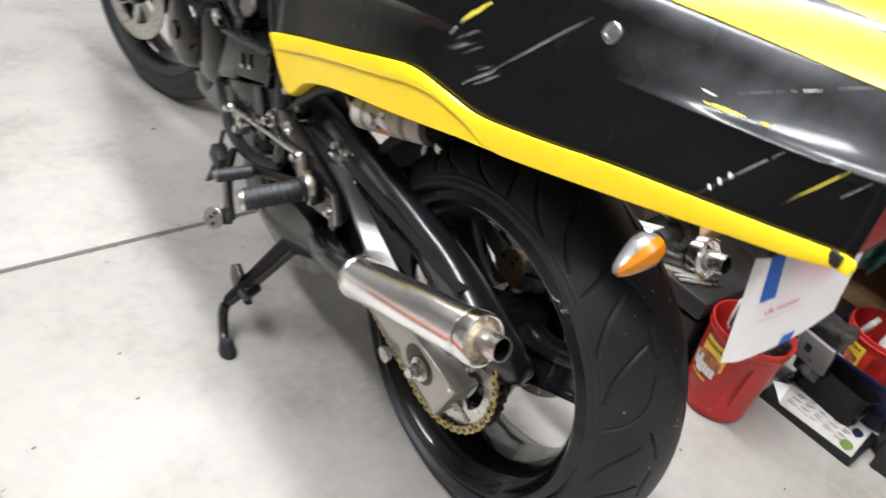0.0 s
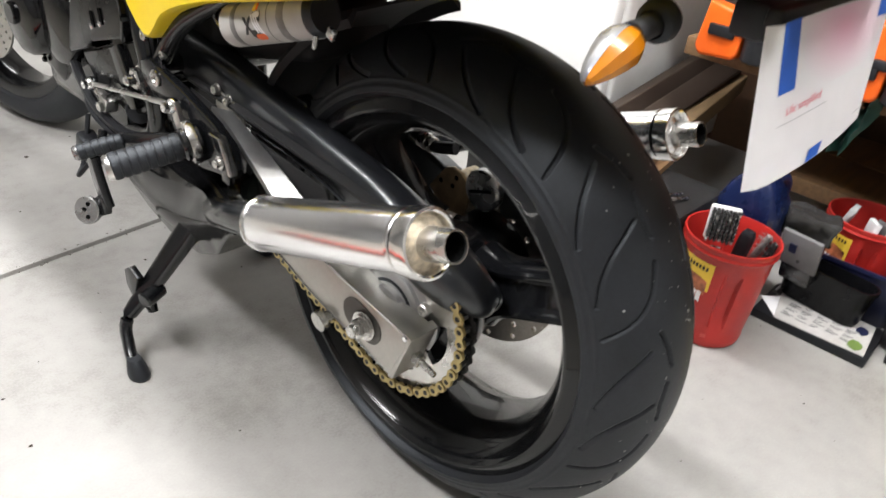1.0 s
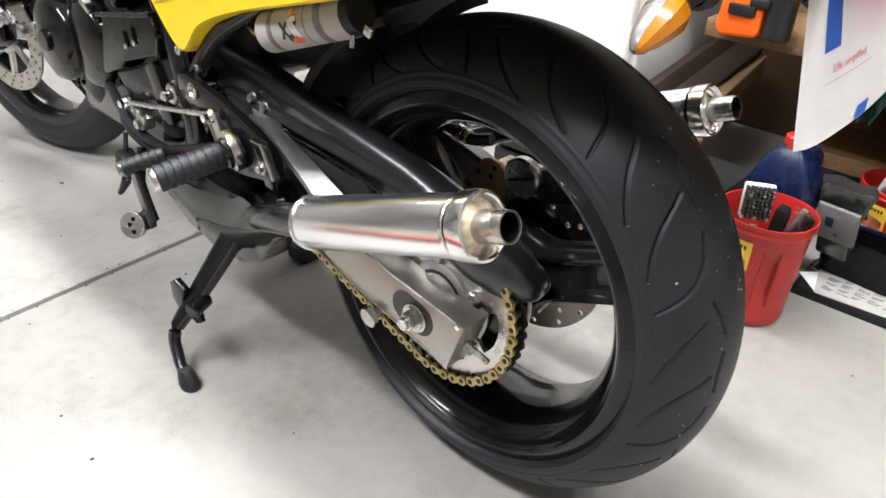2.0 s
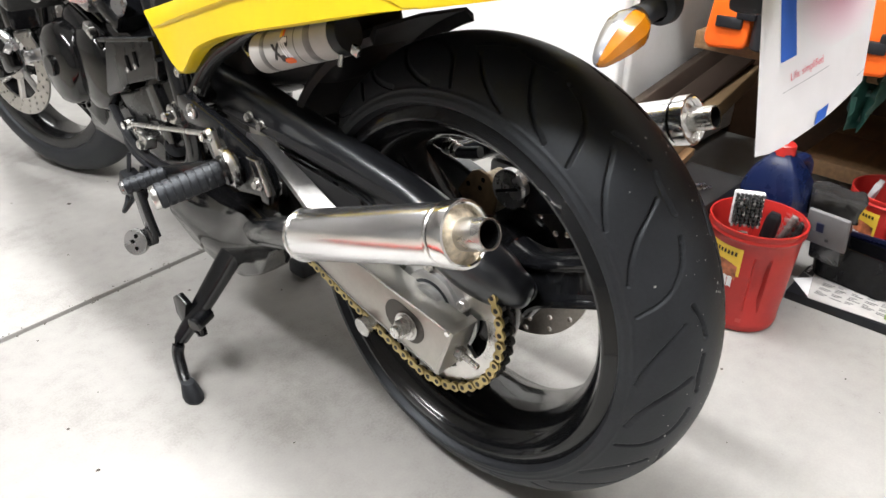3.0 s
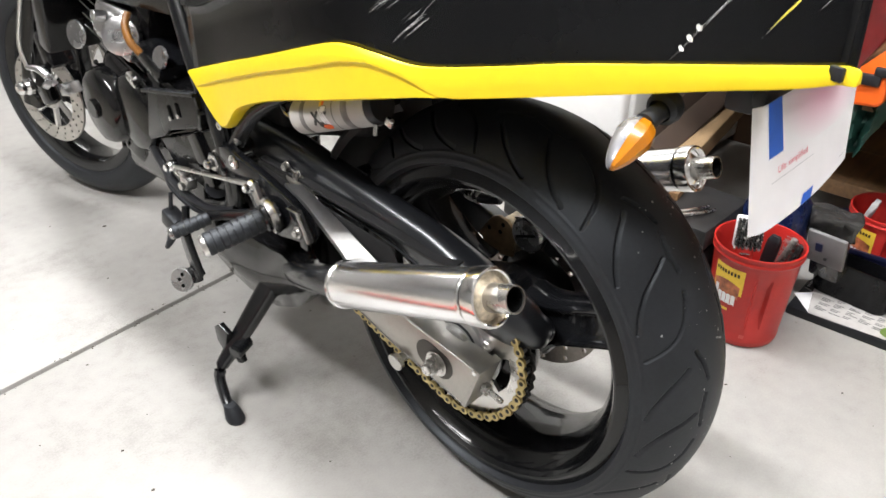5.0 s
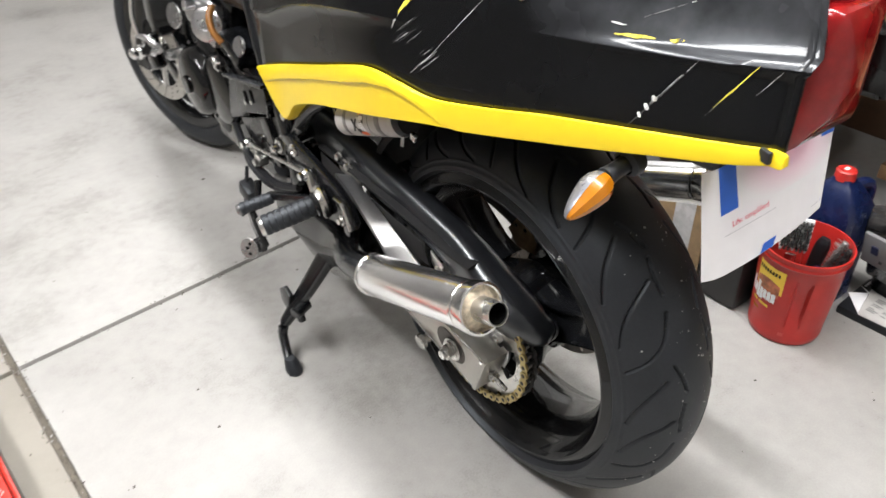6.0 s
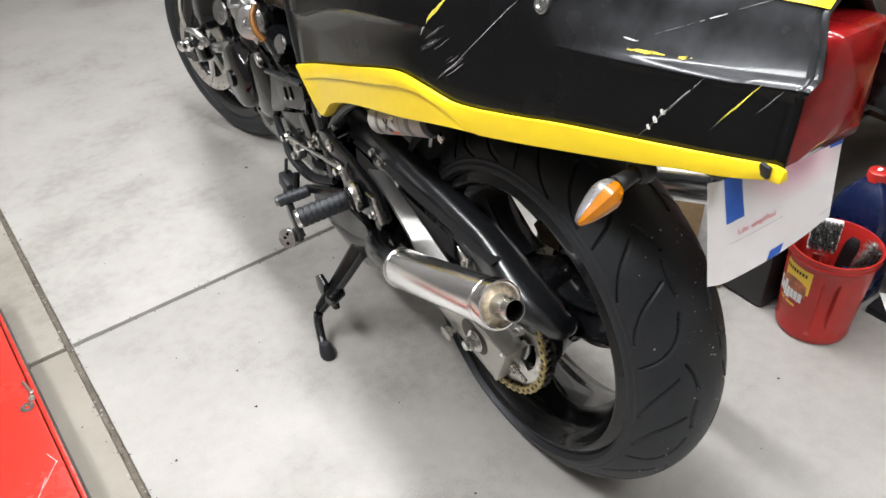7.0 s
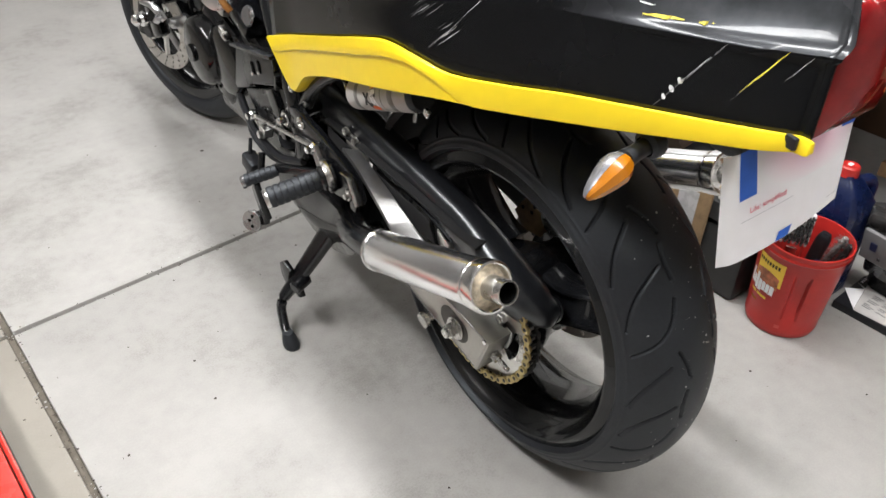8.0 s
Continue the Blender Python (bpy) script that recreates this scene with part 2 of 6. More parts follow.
def basis(origin, direction, up=(0, 0, 1)):
    z = Vector(direction).normalized()
    u = Vector(up)
    if abs(z.dot(u)) > 0.98:
        u = Vector((0, 1, 0))
    x = u.cross(z).normalized()
    y = z.cross(x)
    m = Matrix((x, y, z)).transposed().to_4x4()
    m.translation = origin
    return m


def lathe(profile, origin, direction, segs=40, closed=False):
    """Turns (radius, height) pairs round an axis."""
    bm = bmesh.new()
    m = basis(origin, direction)
    rings = []
    for r, h in profile:
        if r < 1e-6:
            rings.append([bm.verts.new(m @ Vector((0, 0, h)))])
        else:
            rings.append([bm.verts.new(m @ Vector((r * math.cos(2 * math.pi * i / segs), r * math.sin(2 * math.pi * i / segs), h))) for i in range(segs)])
    pairs = list(zip(rings, rings[1:])) + ([(rings[-1], rings[0])] if closed else [])
    for a, b in pairs:
        for i in range(segs):
            j = (i + 1) % segs
            q = [a[i % len(a)], a[j % len(a)], b[j % len(b)], b[i % len(b)]]
            q = list(dict.fromkeys(q))
            if len(q) > 2:
                bm.faces.new(q)
    return bm


def rod(a, b, r, segs=16, bevel=0.001):
    a, b = Vector(a), Vector(b)
    h = (b - a).length
    k = min(bevel, r * 0.4, h * 0.3)
    return lathe([(0, 0), (r - k, 0), (r, k), (r, h - k), (r - k, h), (0, h)], a, b - a, segs)


def hexbolt(at, direction, r, h, segs=6):
    return lathe([(0, 0), (r, 0), (r, h * 0.85), (r * 0.86, h), (r * 0.45, h), (r * 0.4, h * 0.8), (0, h * 0.8)], at, direction, segs)


def smooth_path(points, steps=6):
    """Catmull-Rom through the points, each a tuple of any length."""
    p = [np.array(q, float) for q in points]
    p = [2 * p[0] - p[1]] + p + [2 * p[-1] - p[-2]]
    out = []
    for a, b, c, d in zip(p, p[1:], p[2:], p[3:]):
        for i in range(steps):
            t = i / steps
            out.append(0.5 * (2 * b + (c - a) * t + (2 * a - 5 * b + 4 * c - d) * t * t + (3 * b - a - 3 * c + d) * t**3))
    out.append(p[-2])
    return out


def skin(sections, closed=True, cap=True):
    """A surface over rows of points; each row a closed (or open) ring."""
    bm = bmesh.new()
    rows = [[bm.verts.new(Vector(v)) for v in s] for s in sections]
    n = len(rows[0])
    for a, b in zip(rows, rows[1:]):
        for i in range(n if closed else n - 1):
            j = (i + 1) % n
            bm.faces.new((a[i], a[j], b[j], b[i]))
    if cap and closed:
        bm.faces.new(rows[0][::-1])
        bm.faces.new(rows[-1])
    return bm


def tube(points, r, segs=10, steps=5):
    """A round tube through the points; r a number or one per point."""
    rs = [r] * len(points) if isinstance(r, (int, float)) else r
    path = smooth_path([(*p, q) for p, q in zip(points, rs)], steps)
    rows, side = [], None
    for i, q in enumerate(path):
        d = Vector(path[min(i + 1, len(path) - 1)][:3] - path[max(i - 1, 0)][:3]).normalized()
        q = [float(v) for v in q]
        if side is None:
            side = d.orthogonal().normalized()
        side = (side - d * side.dot(d)).normalized()
        up = d.cross(side)
        rows.append([Vector(q[:3]) + q[3] * (math.cos(2 * math.pi * k / segs) * side + math.sin(2 * math.pi * k / segs) * up) for k in range(segs)])
    return skin(rows)


def beam(points, steps=5, rnd=0.3, corner=4):
    """A rounded-box beam in the y-z plane: rows of (x, y, z, height, thickness)."""
    path = smooth_path(points, steps)
    rows = []
    for i, q in enumerate(path):
        d = Vector(path[min(i + 1, len(path) - 1)][:3] - path[max(i - 1, 0)][:3]).normalized()
        side = Vector((1, 0, 0))
        side = (side - d * side.dot(d)).normalized()
        up = side.cross(d)
        if up.z < 0:
            up = -up
        q = [float(v) for v in q]
        h, w = q[3] / 2, q[4] / 2
        k = min(h, w) * rnd
        ring = []
        for sx, sz, a0 in ((1, 1, 0), (-1, 1, 90), (-1, -1, 180), (1, -1, 270)):
            for c in range(corner + 1):
                a = radians(a0 + 90 * c / corner)
                ring.append(Vector(q[:3]) + side * (sx * (w - k) + k * math.cos(a)) + up * (sz * (h - k) + k * math.sin(a)))
        rows.append(ring)
    return skin(rows)


def plate(outline, x0, x1, bevel=0.0015, segs=2):
    """A plate with an outline of (y, z) between two x."""
    bm = bmesh.new()
    a = [bm.verts.new((x0, y, z)) for y, z in outline]
    b = [bm.verts.new((x1, y, z)) for y, z in outline]
    fa, fb = bm.faces.new(a), bm.faces.new(b[::-1])
    n = len(a)
    for i in range(n):
        bm.faces.new((a[i], b[i], b[(i + 1) % n], a[(i + 1) % n]))
    bmesh.ops.recalc_face_normals(bm, faces=bm.faces)
    if bevel:
        bmesh.ops.bevel(bm, geom=list(fa.edges) + list(fb.edges), offset=bevel, segments=segs, affect="EDGES", profile=0.5)
    return bm


def box(sx, sy, sz, m=Matrix(), bevel=0.004, segs=2):
    bm = bmesh.new()
    bmesh.ops.create_cube(bm, size=1)
    bmesh.ops.scale(bm, vec=(sx, sy, sz), verts=bm.verts)
    if bevel:
        bmesh.ops.bevel(bm, geom=bm.edges[:], offset=min(bevel, 0.45 * min(sx, sy, sz)), segments=segs, affect="EDGES", profile=0.5)
    bmesh.ops.transform(bm, matrix=m, verts=bm.verts)
    return bm


def arc(c, r, a0, a1, n):
    return [(c[0] + r * math.cos(radians(a0 + (a1 - a0) * i / n)), c[1] + r * math.sin(radians(a0 + (a1 - a0) * i / n))) for i in range(n + 1)]


# ---- the garage ----
def slab(name, x0, x1, y0, y1, z0, z1, material, label, category, bevel=0.0):
    ob = part(name, box(x1 - x0, y1 - y0, z1 - z0, pose((x0 + x1) / 2, (y0 + y1) / 2, (z0 + z1) / 2), bevel), material)
    return tagged(ob, label, category, kind="structure")


# two saw-cut joints cross at JX, JY, a little off the square
JX, JY = -0.708, 0.778
JM = Matrix(((math.cos(radians(4.7)), -math.sin(radians(3.3)), 0, JX), (math.sin(radians(4.7)), math.cos(radians(3.3)), 0, JY), (0, 0, 1, 0), (0, 0, 0, 1)))
floor = new("floor", finish("floor", box(12, 12, 0.1, pose(0, 0, -0.062), 0), JOINT))
tagged(floor, "grey smooth concrete garage floor with saw-cut joints", "floor", kind="structure")
for sx in (-1, 1):
    for sy in (-1, 1):
        g, far = 0.0065, 5.0
        m = JM @ pose(sx * (far / 2 + g), sy * (far / 2 + g), -0.02)
        piece = part("slab", box(far, far, 0.04, m, 0.003, 2), CONCRETE if sx > 0 else WORN_CONCRETE)
        piece.parent = floor
slab("wall_east", 1.62, 1.74, -3.0, 4.2, 0, 2.7, WALL_PAINT, "pale painted garage wall behind the shelves", "wall")
# unseen wall; its tone steers what the black paint and muffler reflect
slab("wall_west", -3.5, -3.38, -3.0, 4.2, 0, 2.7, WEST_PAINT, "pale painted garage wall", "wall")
slab("wall_north", -3.38, 1.62, 4.08, 4.2, 0, 2.7, WALL_PAINT, "pale painted garage wall", "wall")
slab("wall_south", -3.38, 1.62, -3.0, -2.88, 0, 2.7, WALL_PAINT, "pale painted garage wall", "wall")
slab("ceiling", -3.5, 1.74, -3.0, 4.2, 2.7, 2.8, WHITE, "white garage ceiling", "ceiling")

# ---- the motorcycle ----
bike = thing("motorcycle", "black and yellow sport motorcycle with chrome mufflers, standing upright", "motorcycle")
WC = Vector((0.0, 0.0, 0.312))  # rear axle


# rear wheel
def tyre_mesh(centre, major, minor, lip, half, around, across, grooves=(), wide=0.0020, deep=0.0050):
    """A tyre turned round the x axis, its tread grooves cut into the crown. Grooves: rows of (turn, across) in degrees."""
    a = np.radians(np.linspace(-73, 73, across + 1))
    t = 2 * np.pi * np.arange(around) / around
    cut = np.zeros((around, across + 1))
    for path in grooves:
        p = np.array(smooth_path(path, 5))
        p = np.radians(p)
        for (t0, a0), (t1, a1) in zip(p, p[1:]):
            dt = (t - t0 + np.pi) % (2 * np.pi) - np.pi
            rows = np.where(np.abs(dt) < 0.06)[0]
            cols = np.where(np.abs(a - a0) < 0.16)[0]
            if not len(rows) or not len(cols):
                continue
            u = (a[cols] - a0) * minor
            v = dt[rows, None] * (major + minor * np.cos(a[cols]))[None]
            eu, ev = (a1 - a0) * minor, (t1 - t0) * (major + minor * math.cos(a0))
            k = np.clip((u[None] * eu + v * ev) / (eu * eu + ev * ev + 1e-12), 0, 1)
            d = np.hypot(u[None] - k * eu, v - k * ev)
            c = np.clip((wide - d) / 0.0009 + 0.5, 0, 1) * deep
            block = cut[np.ix_(rows, cols)]
            cut[np.ix_(rows, cols)] = np.maximum(block, c)
    x = half * np.sin(a)
    r = major + minor * np.cos(a) - cut
    # moulded rings low on each wall
    low = np.degrees(np.abs(a))
    x = x * (1 + 0.012 * np.exp(-((low - 63.5) / 0.9) ** 2) + 0.008 * np.exp(-((low - 69.0) / 1.4) ** 2))
    edge = [(-0.945 * half, lip + 0.0052), (-0.918 * half, lip + 0.0026), (-0.885 * half, lip + 0.0016), (-0.80 * half, lip - 0.006)]
    xs = np.concatenate([[e[0] for e in reversed(edge)], x, [-e[0] for e in edge]])
    n = len(xs)
    rad = np.hstack([np.tile([e[1] for e in reversed(edge)], (around, 1)), r, np.tile([e[1] for e in edge], (around, 1))])
    co = np.empty((around, n, 3))
    co[..., 0] = centre.x + xs[None]
    co[..., 1] = centre.y + rad * np.cos(t)[:, None]
    co[..., 2] = centre.z + rad * np.sin(t)[:, None]
    idx = np.arange(around * n).reshape(around, n)
    nxt = np.roll(idx, -1, 0)
    faces = np.stack([idx[:, :-1], idx[:, 1:], nxt[:, 1:], nxt[:, :-1]], -1).reshape(-1, 4)
    me = bpy.data.meshes.new("tyre")
    me.from_pydata(co.reshape(-1, 3).tolist(), [], faces.tolist())
    for q in me.polygons:
        q.use_smooth = True
    return me


TREAD = []
PITCHES = (-73.0, -36.5, 0.0, 37.8, 75.2, 111.5, 147.5, 183.5, 219.0, 253.5)
GROOVES = (((127, -29), (131.8, -45.5), (136.6, -55.5), (140.4, -60)), ((139.5, -23), (144, -42.8), (148.8, -54), (153.5, -59.3)), ((147.9, -18.5), (153.4, -25.2), (157.9, -38.2), (160.9, -58.4)),
           ((134.8, -14.8), (139.3, -17), (143.6, -15.9)), ((161.2, -22), (164.9, -16.4), (168.9, -12.9)))
for k in PITCHES:
    for side, lag in ((1, 0), (-1, 18)):
        for path in GROOVES:
            TREAD.append([(t + k + lag, a * side) for t, a in path])


half_rim = [(0.2252, -0.0830), (0.2272, -0.0858), (0.2305, -0.0865), (0.2345, -0.0848), (0.2400, -0.0812), (0.2462, -0.0785), (0.2452, -0.076), (0.232, -0.073), (0.221, -0.070), (0.218, -0.060), (0.216, -0.045), (0.208, -0.034), (0.204, 0.0)]
half_in = [(0.190, 0.0), (0.1920, -0.028), (0.1950, -0.036), (0.1995, -0.045), (0.2045, -0.056), (0.2110, -0.0630), (0.2168, -0.0670), (0.2215, -0.0785), (0.2238, -0.0812)]
rear_rim_profile = half_rim + [(r, -h) for r, h in half_rim[-2::-1]] + [(r, -h) for r, h in half_in[::-1]] + half_in[1:]
rear_wheel = part("rear_wheel", lathe(rear_rim_profile, WC, (1, 0, 0), 128, closed=True), RIM_PAINT, bike, "gloss black three-spoke cast wheel")
tyre = new("tyre", tyre_mesh(WC, 0.222, 0.094, 0.2445, 0.092, 1800, 160, TREAD))
tyre.data.materials.append(RUBBER)
tyre.parent = rear_wheel
# grit stuck to the tread
rng = random.Random(11)
bm = bmesh.new()
for i in range(240):
    t, a = radians(rng.uniform(128, 236)), radians(rng.gauss(22, 20) if i % 3 else rng.uniform(-40, 55))
    if abs(a) > 1.1:
        continue
    r = 0.222 + 0.094 * math.cos(a) + 0.0002
    p = WC + Vector((0.092 * math.sin(a), r * math.cos(t), r * math.sin(t)))
    m, q = basis(p, Vector((math.sin(a), math.cos(a) * math.cos(t), math.cos(a) * math.sin(t)))), rng.choice((0.0005, 0.0006, 0.0008, 0.0011, 0.0016))
    ring = [m @ Vector((q * rng.uniform(0.6, 1.3) * math.cos(k * 1.05), q * rng.uniform(0.6, 1.3) * math.sin(k * 1.05), 0)) for k in range(6)]
    top = bm.verts.new(m @ Vector((0, 0, 0.5 * q)))
    vs = [bm.verts.new(v) for v in ring]
    for k in range(6):
        bm.faces.new((vs[k], vs[(k + 1) % 6], top))
grit = part("grit", bm, GRIT, rear_wheel, "pale grit stuck to the tread")
grit["kind"] = "stuff"
tyre["label"] = "wide black sport tyre with curved tread grooves and dust"


def wheel_spoke(centre, ang, r0, r1, xs, w0, w1, t0, t1):
    """A cast spoke: a rounded rib on each edge, a sunk web between, flared into hub and rim."""
    d = Vector((0, math.cos(radians(ang)), math.sin(radians(ang))))
    s = Vector((0, -d.z, d.y))
    rows = []
    for i in range(15):
        k = i / 14
        c = centre + d * (r0 + (r1 - r0) * k) + Vector((xs[0] + (xs[1] - xs[0]) * k, 0, 0))
        flare = 1 + 0.30 * max(0, (k - 0.82) / 0.18) ** 2 + 0.45 * max(0, (0.3 - k) / 0.3) ** 2
        w, t = (w0 + (w1 - w0) * k) / 2 * flare, (t0 + (t1 - t0) * k) / 2
        ring = []
        for u, v in ((1, -0.6), (1, 0.2), (0.97, 0.62), (0.88, 0.9), (0.76, 1), (0.62, 0.95), (0.52, 0.78), (0.42, 0.62), (0, 0.55), (-0.42, 0.62), (-0.52, 0.78), (-0.62, 0.95), (-0.76, 1), (-0.88, 0.9), (-0.97, 0.62), (-1, 0.2), (-1, -0.6), (-0.9, -1), (0.9, -1)):
            ring.append(c + s * (w * u) - Vector((t * v, 0, 0)))
        rows.append(ring)
    return skin(rows)


for ang in (158, 38, 278):
    part("spoke", wheel_spoke(WC, ang, 0.075, 0.207, (-0.018, -0.016), 0.070, 0.066, 0.048, 0.042), RIM_PAINT, rear_wheel)
part("hub", lathe([(0, -0.105), (0.03, -0.105), (0.045, -0.10), (0.062, -0.096), (0.085, -0.09), (0.096, -0.082), (0.098, -0.07), (0.094, -0.055), (0.085, -0.04), (0.08, -0.01), (0.065, 0.02), (0.055, 0.05), (0.05, 0.075), (0, 0.075)], WC, (1, 0, 0), 56), RIM_PAINT, rear_wheel, "black hub drum")

# sprocket with teeth and windows
def sprocket_mesh(teeth, r, x0, x1):
    bm = bmesh.new()
    outer = []
    for i in range(teeth * 4):
        a = 2 * math.pi * i / (teeth * 4)
        rr = r + (0.0045 if i % 4 in (1, 2) else -0.003)
        outer.append((rr * math.cos(a), rr * math.sin(a)))
    n = len(outer)
    holes = 5
    inner = []
    for i in range(n):
        a = 2 * math.pi * i / n
        ph = ((a - radians(12)) * holes / (2 * math.pi)) % 1.0
        w = max(0.0, math.sin(math.pi * min(1, max(0, (ph - 0.19) / 0.62))))
        inner.append((r - 0.022 - 0.004 * (1 - w), 0.057 + (r - 0.024 - 0.057) * (1 - w ** 0.35 if w > 0 else 1), a))
    rows = []
    for x in (x0, x1):
        o = [bm.verts.new((WC.x + x, WC.y + y, WC.z + z)) for y, z in outer]
        m1 = [bm.verts.new((WC.x + x, WC.y + q[0] * math.cos(q[2]), WC.z + q[0] * math.sin(q[2]))) for q in inner]
        m2 = [bm.verts.new((WC.x + x, WC.y + min(q[1], q[0] - 0.0005) * math.cos(q[2]), WC.z + min(q[1], q[0] - 0.0005) * math.sin(q[2]))) for q in inner]
        h = [bm.verts.new((WC.x + x, WC.y + 0.045 * math.cos(q[2]), WC.z + 0.045 * math.sin(q[2]))) for q in inner]
        rows.append((o, m1, m2, h))
    for i in range(n):
        j = (i + 1) % n
        solid = (inner[i][0] - inner[i][1] < 0.004) and (inner[j][0] - inner[j][1] < 0.004)
        for (o, m1, m2, h) in rows:
            bm.faces.new((o[i], o[j], m1[j], m1[i]))
            if solid:
                bm.faces.new((m1[i], m1[j], m2[j], m2[i]))
            bm.faces.new((m2[i], m2[j], h[j], h[i]))
        a, b = rows
        bm.faces.new((a[0][i], a[0][j], b[0][j], b[0][i]))
        bm.faces.new((a[3][i], a[3][j], b[3][j], b[3][i]))
        if not solid:
            bm.faces.new((a[1][i], a[1][j], b[1][j], b[1][i]))
            bm.faces.new((a[2][i], a[2][j], b[2][j], b[2][i]))
    return bm


SPR, SX = 0.1113, -0.108
part("sprocket", sprocket_mesh(44, SPR, SX - 0.003, SX + 0.003), STEEL, rear_wheel, "toothed steel sprocket with cut-outs")
carrier = part("sprocket_carrier", lathe([(0.0, -0.130), (0.026, -0.130), (0.030, -0.128), (0.031, -0.121), (0.036, -0.119), (0.044, -0.119), (0.047, -0.117), (0.048, -0.112), (0.066, -0.1105), (0.069, -0.108), (0.066, -0.100), (0.05, -0.096)], WC, (1, 0, 0), 56), ALU_DULL, rear_wheel, "cast aluminium sprocket carrier")
part("carrier_seal", lathe([(0.031, -0.1185), (0.0345, -0.1205), (0.038, -0.1192)], WC, (1, 0, 0), 48), RUBBER, rear_wheel, "black rubber seal")
for i in range(5):
    a = radians(12 + 72 * i)
    part("sprocket_nut", hexbolt(WC + Vector((-0.110, 0.056 * math.cos(a), 0.056 * math.sin(a))), (-1, 0, 0), 0.0085, 0.009), STEEL, rear_wheel)
rdisc_x = 0.062


def drilled_disc(centre, x, r0, r1, thick, count, bands, hole, lag=0.25):
    """A brake disc ring with real drilled holes: each cell of each band is a frame round one hole."""
    bm = bmesh.new()

    def at(side, ang, rad):
        return bm.verts.new((centre.x + x + side * thick / 2, centre.y + rad * math.cos(ang), centre.z + rad * math.sin(ang)))

    wide = (r1 - r0) / bands
    for k in range(bands):
        mid, step = r0 + wide * (k + 0.5), 2 * math.pi / count
        for i in range(count):
            c = step * (i + lag * k)
            edge = []
            for u, v in ((-1, -1), (-0.5, -1), (0, -1), (0.5, -1), (1, -1), (1, 0), (1, 1), (0.5, 1), (0, 1), (-0.5, 1), (-1, 1), (-1, 0)):
                edge.append((c + u * step / 2, mid + v * wide / 2, math.atan2(v * wide / 2, u * step / 2 * mid)))
            rings = []
            for side in (-1, 1):
                outer = [at(side, a, r) for a, r, _ in edge]
                inner = [at(side, c + hole * math.cos(q) / mid, mid + hole * math.sin(q)) for _, _, q in edge]
                rings.append((outer, inner))
                for j in range(12):
                    n = (j + 1) % 12
                    bm.faces.new((outer[j], outer[n], inner[n], inner[j]))
            for j in range(12):
                n = (j + 1) % 12
                bm.faces.new((rings[0][1][j], rings[0][1][n], rings[1][1][n], rings[1][1][j]))
                if (k == 0 and j < 4) or (k == bands - 1 and 6 <= j < 10):
                    bm.faces.new((rings[0][0][j], rings[0][0][n], rings[1][0][n], rings[1][0][j]))
    bmesh.ops.remove_doubles(bm, verts=bm.verts[:], dist=0.00005)
    return bm


part("brake_disc", drilled_disc(WC, rdisc_x, 0.072, 0.121, 0.005, 16, 3, 0.0042), REAR_DISC, rear_wheel, "drilled rear brake disc", angle=20)
part("disc_carrier", lathe([(0.04, -0.006), (0.066, -0.006), (0.075, -0.003), (0.075, 0.003), (0.066, 0.006), (0.04, 0.006)], WC + Vector((rdisc_x, 0, 0)), (1, 0, 0), 40, closed=True), RIM_PAINT, rear_wheel)

# rear caliper and its hose
caliper = part("rear_caliper", box(0.05, 0.050, 0.036, pose(0.058, 0.044, 0.400, 25, 0, 0), 0.008), SOOT, bike, "bronze and black rear brake caliper")
part("piston_cap", rod((0.034, -0.004, 0.428), (0.018, -0.004, 0.428), 0.027, 28, 0.003), CAP_GREY, caliper, "round steel piston cap")
# dark bar for the shade in the cap's slot
part("cap_slot", box(0.002, 0.036, 0.004, pose(0.0175, -0.004, 0.428, -20), 0.0005), DARK, caliper)
part("caliper_body", box(0.05, 0.06, 0.05, pose(0.06, -0.045, 0.425, -20, 0, 0), 0.01), PLASTIC, caliper)
part("caliper_bracket", plate([(0.090, 0.395), (0.078, 0.413), (0.066, 0.430), (0.054, 0.435), (0.038, 0.432), (0.020, 0.416), (0.026, 0.376), (0.066, 0.370)], 0.028, 0.034, 0.001), BRONZE, caliper, "bronze coloured bracket with drilled holes")
# flat dark discs stand for the shade inside drilled holes
for y, z in ((0.071, 0.410), (0.050, 0.410), (0.045, 0.423)):
    part("bracket_hole", rod((0.0276, y, z), (0.029, y, z), 0.0036, 12), DARK, caliper)
part("brake_hose", tube([(0.05, 0.30, 0.475), (0.045, 0.20, 0.462), (0.04, 0.152, 0.4530), (0.04, 0.116, 0.4465), (0.04, 0.097, 0.4445), (0.045, 0.066, 0.452)], 0.0085), PLASTIC, bike, "black rubber brake hose")
part("hose_fitting", merge(rod((0.04, 0.124, 0.4475), (0.04, 0.110, 0.4455), 0.0115), rod((0.04, 0.106, 0.445), (0.04, 0.100, 0.4445), 0.0105)), STEEL, bike)

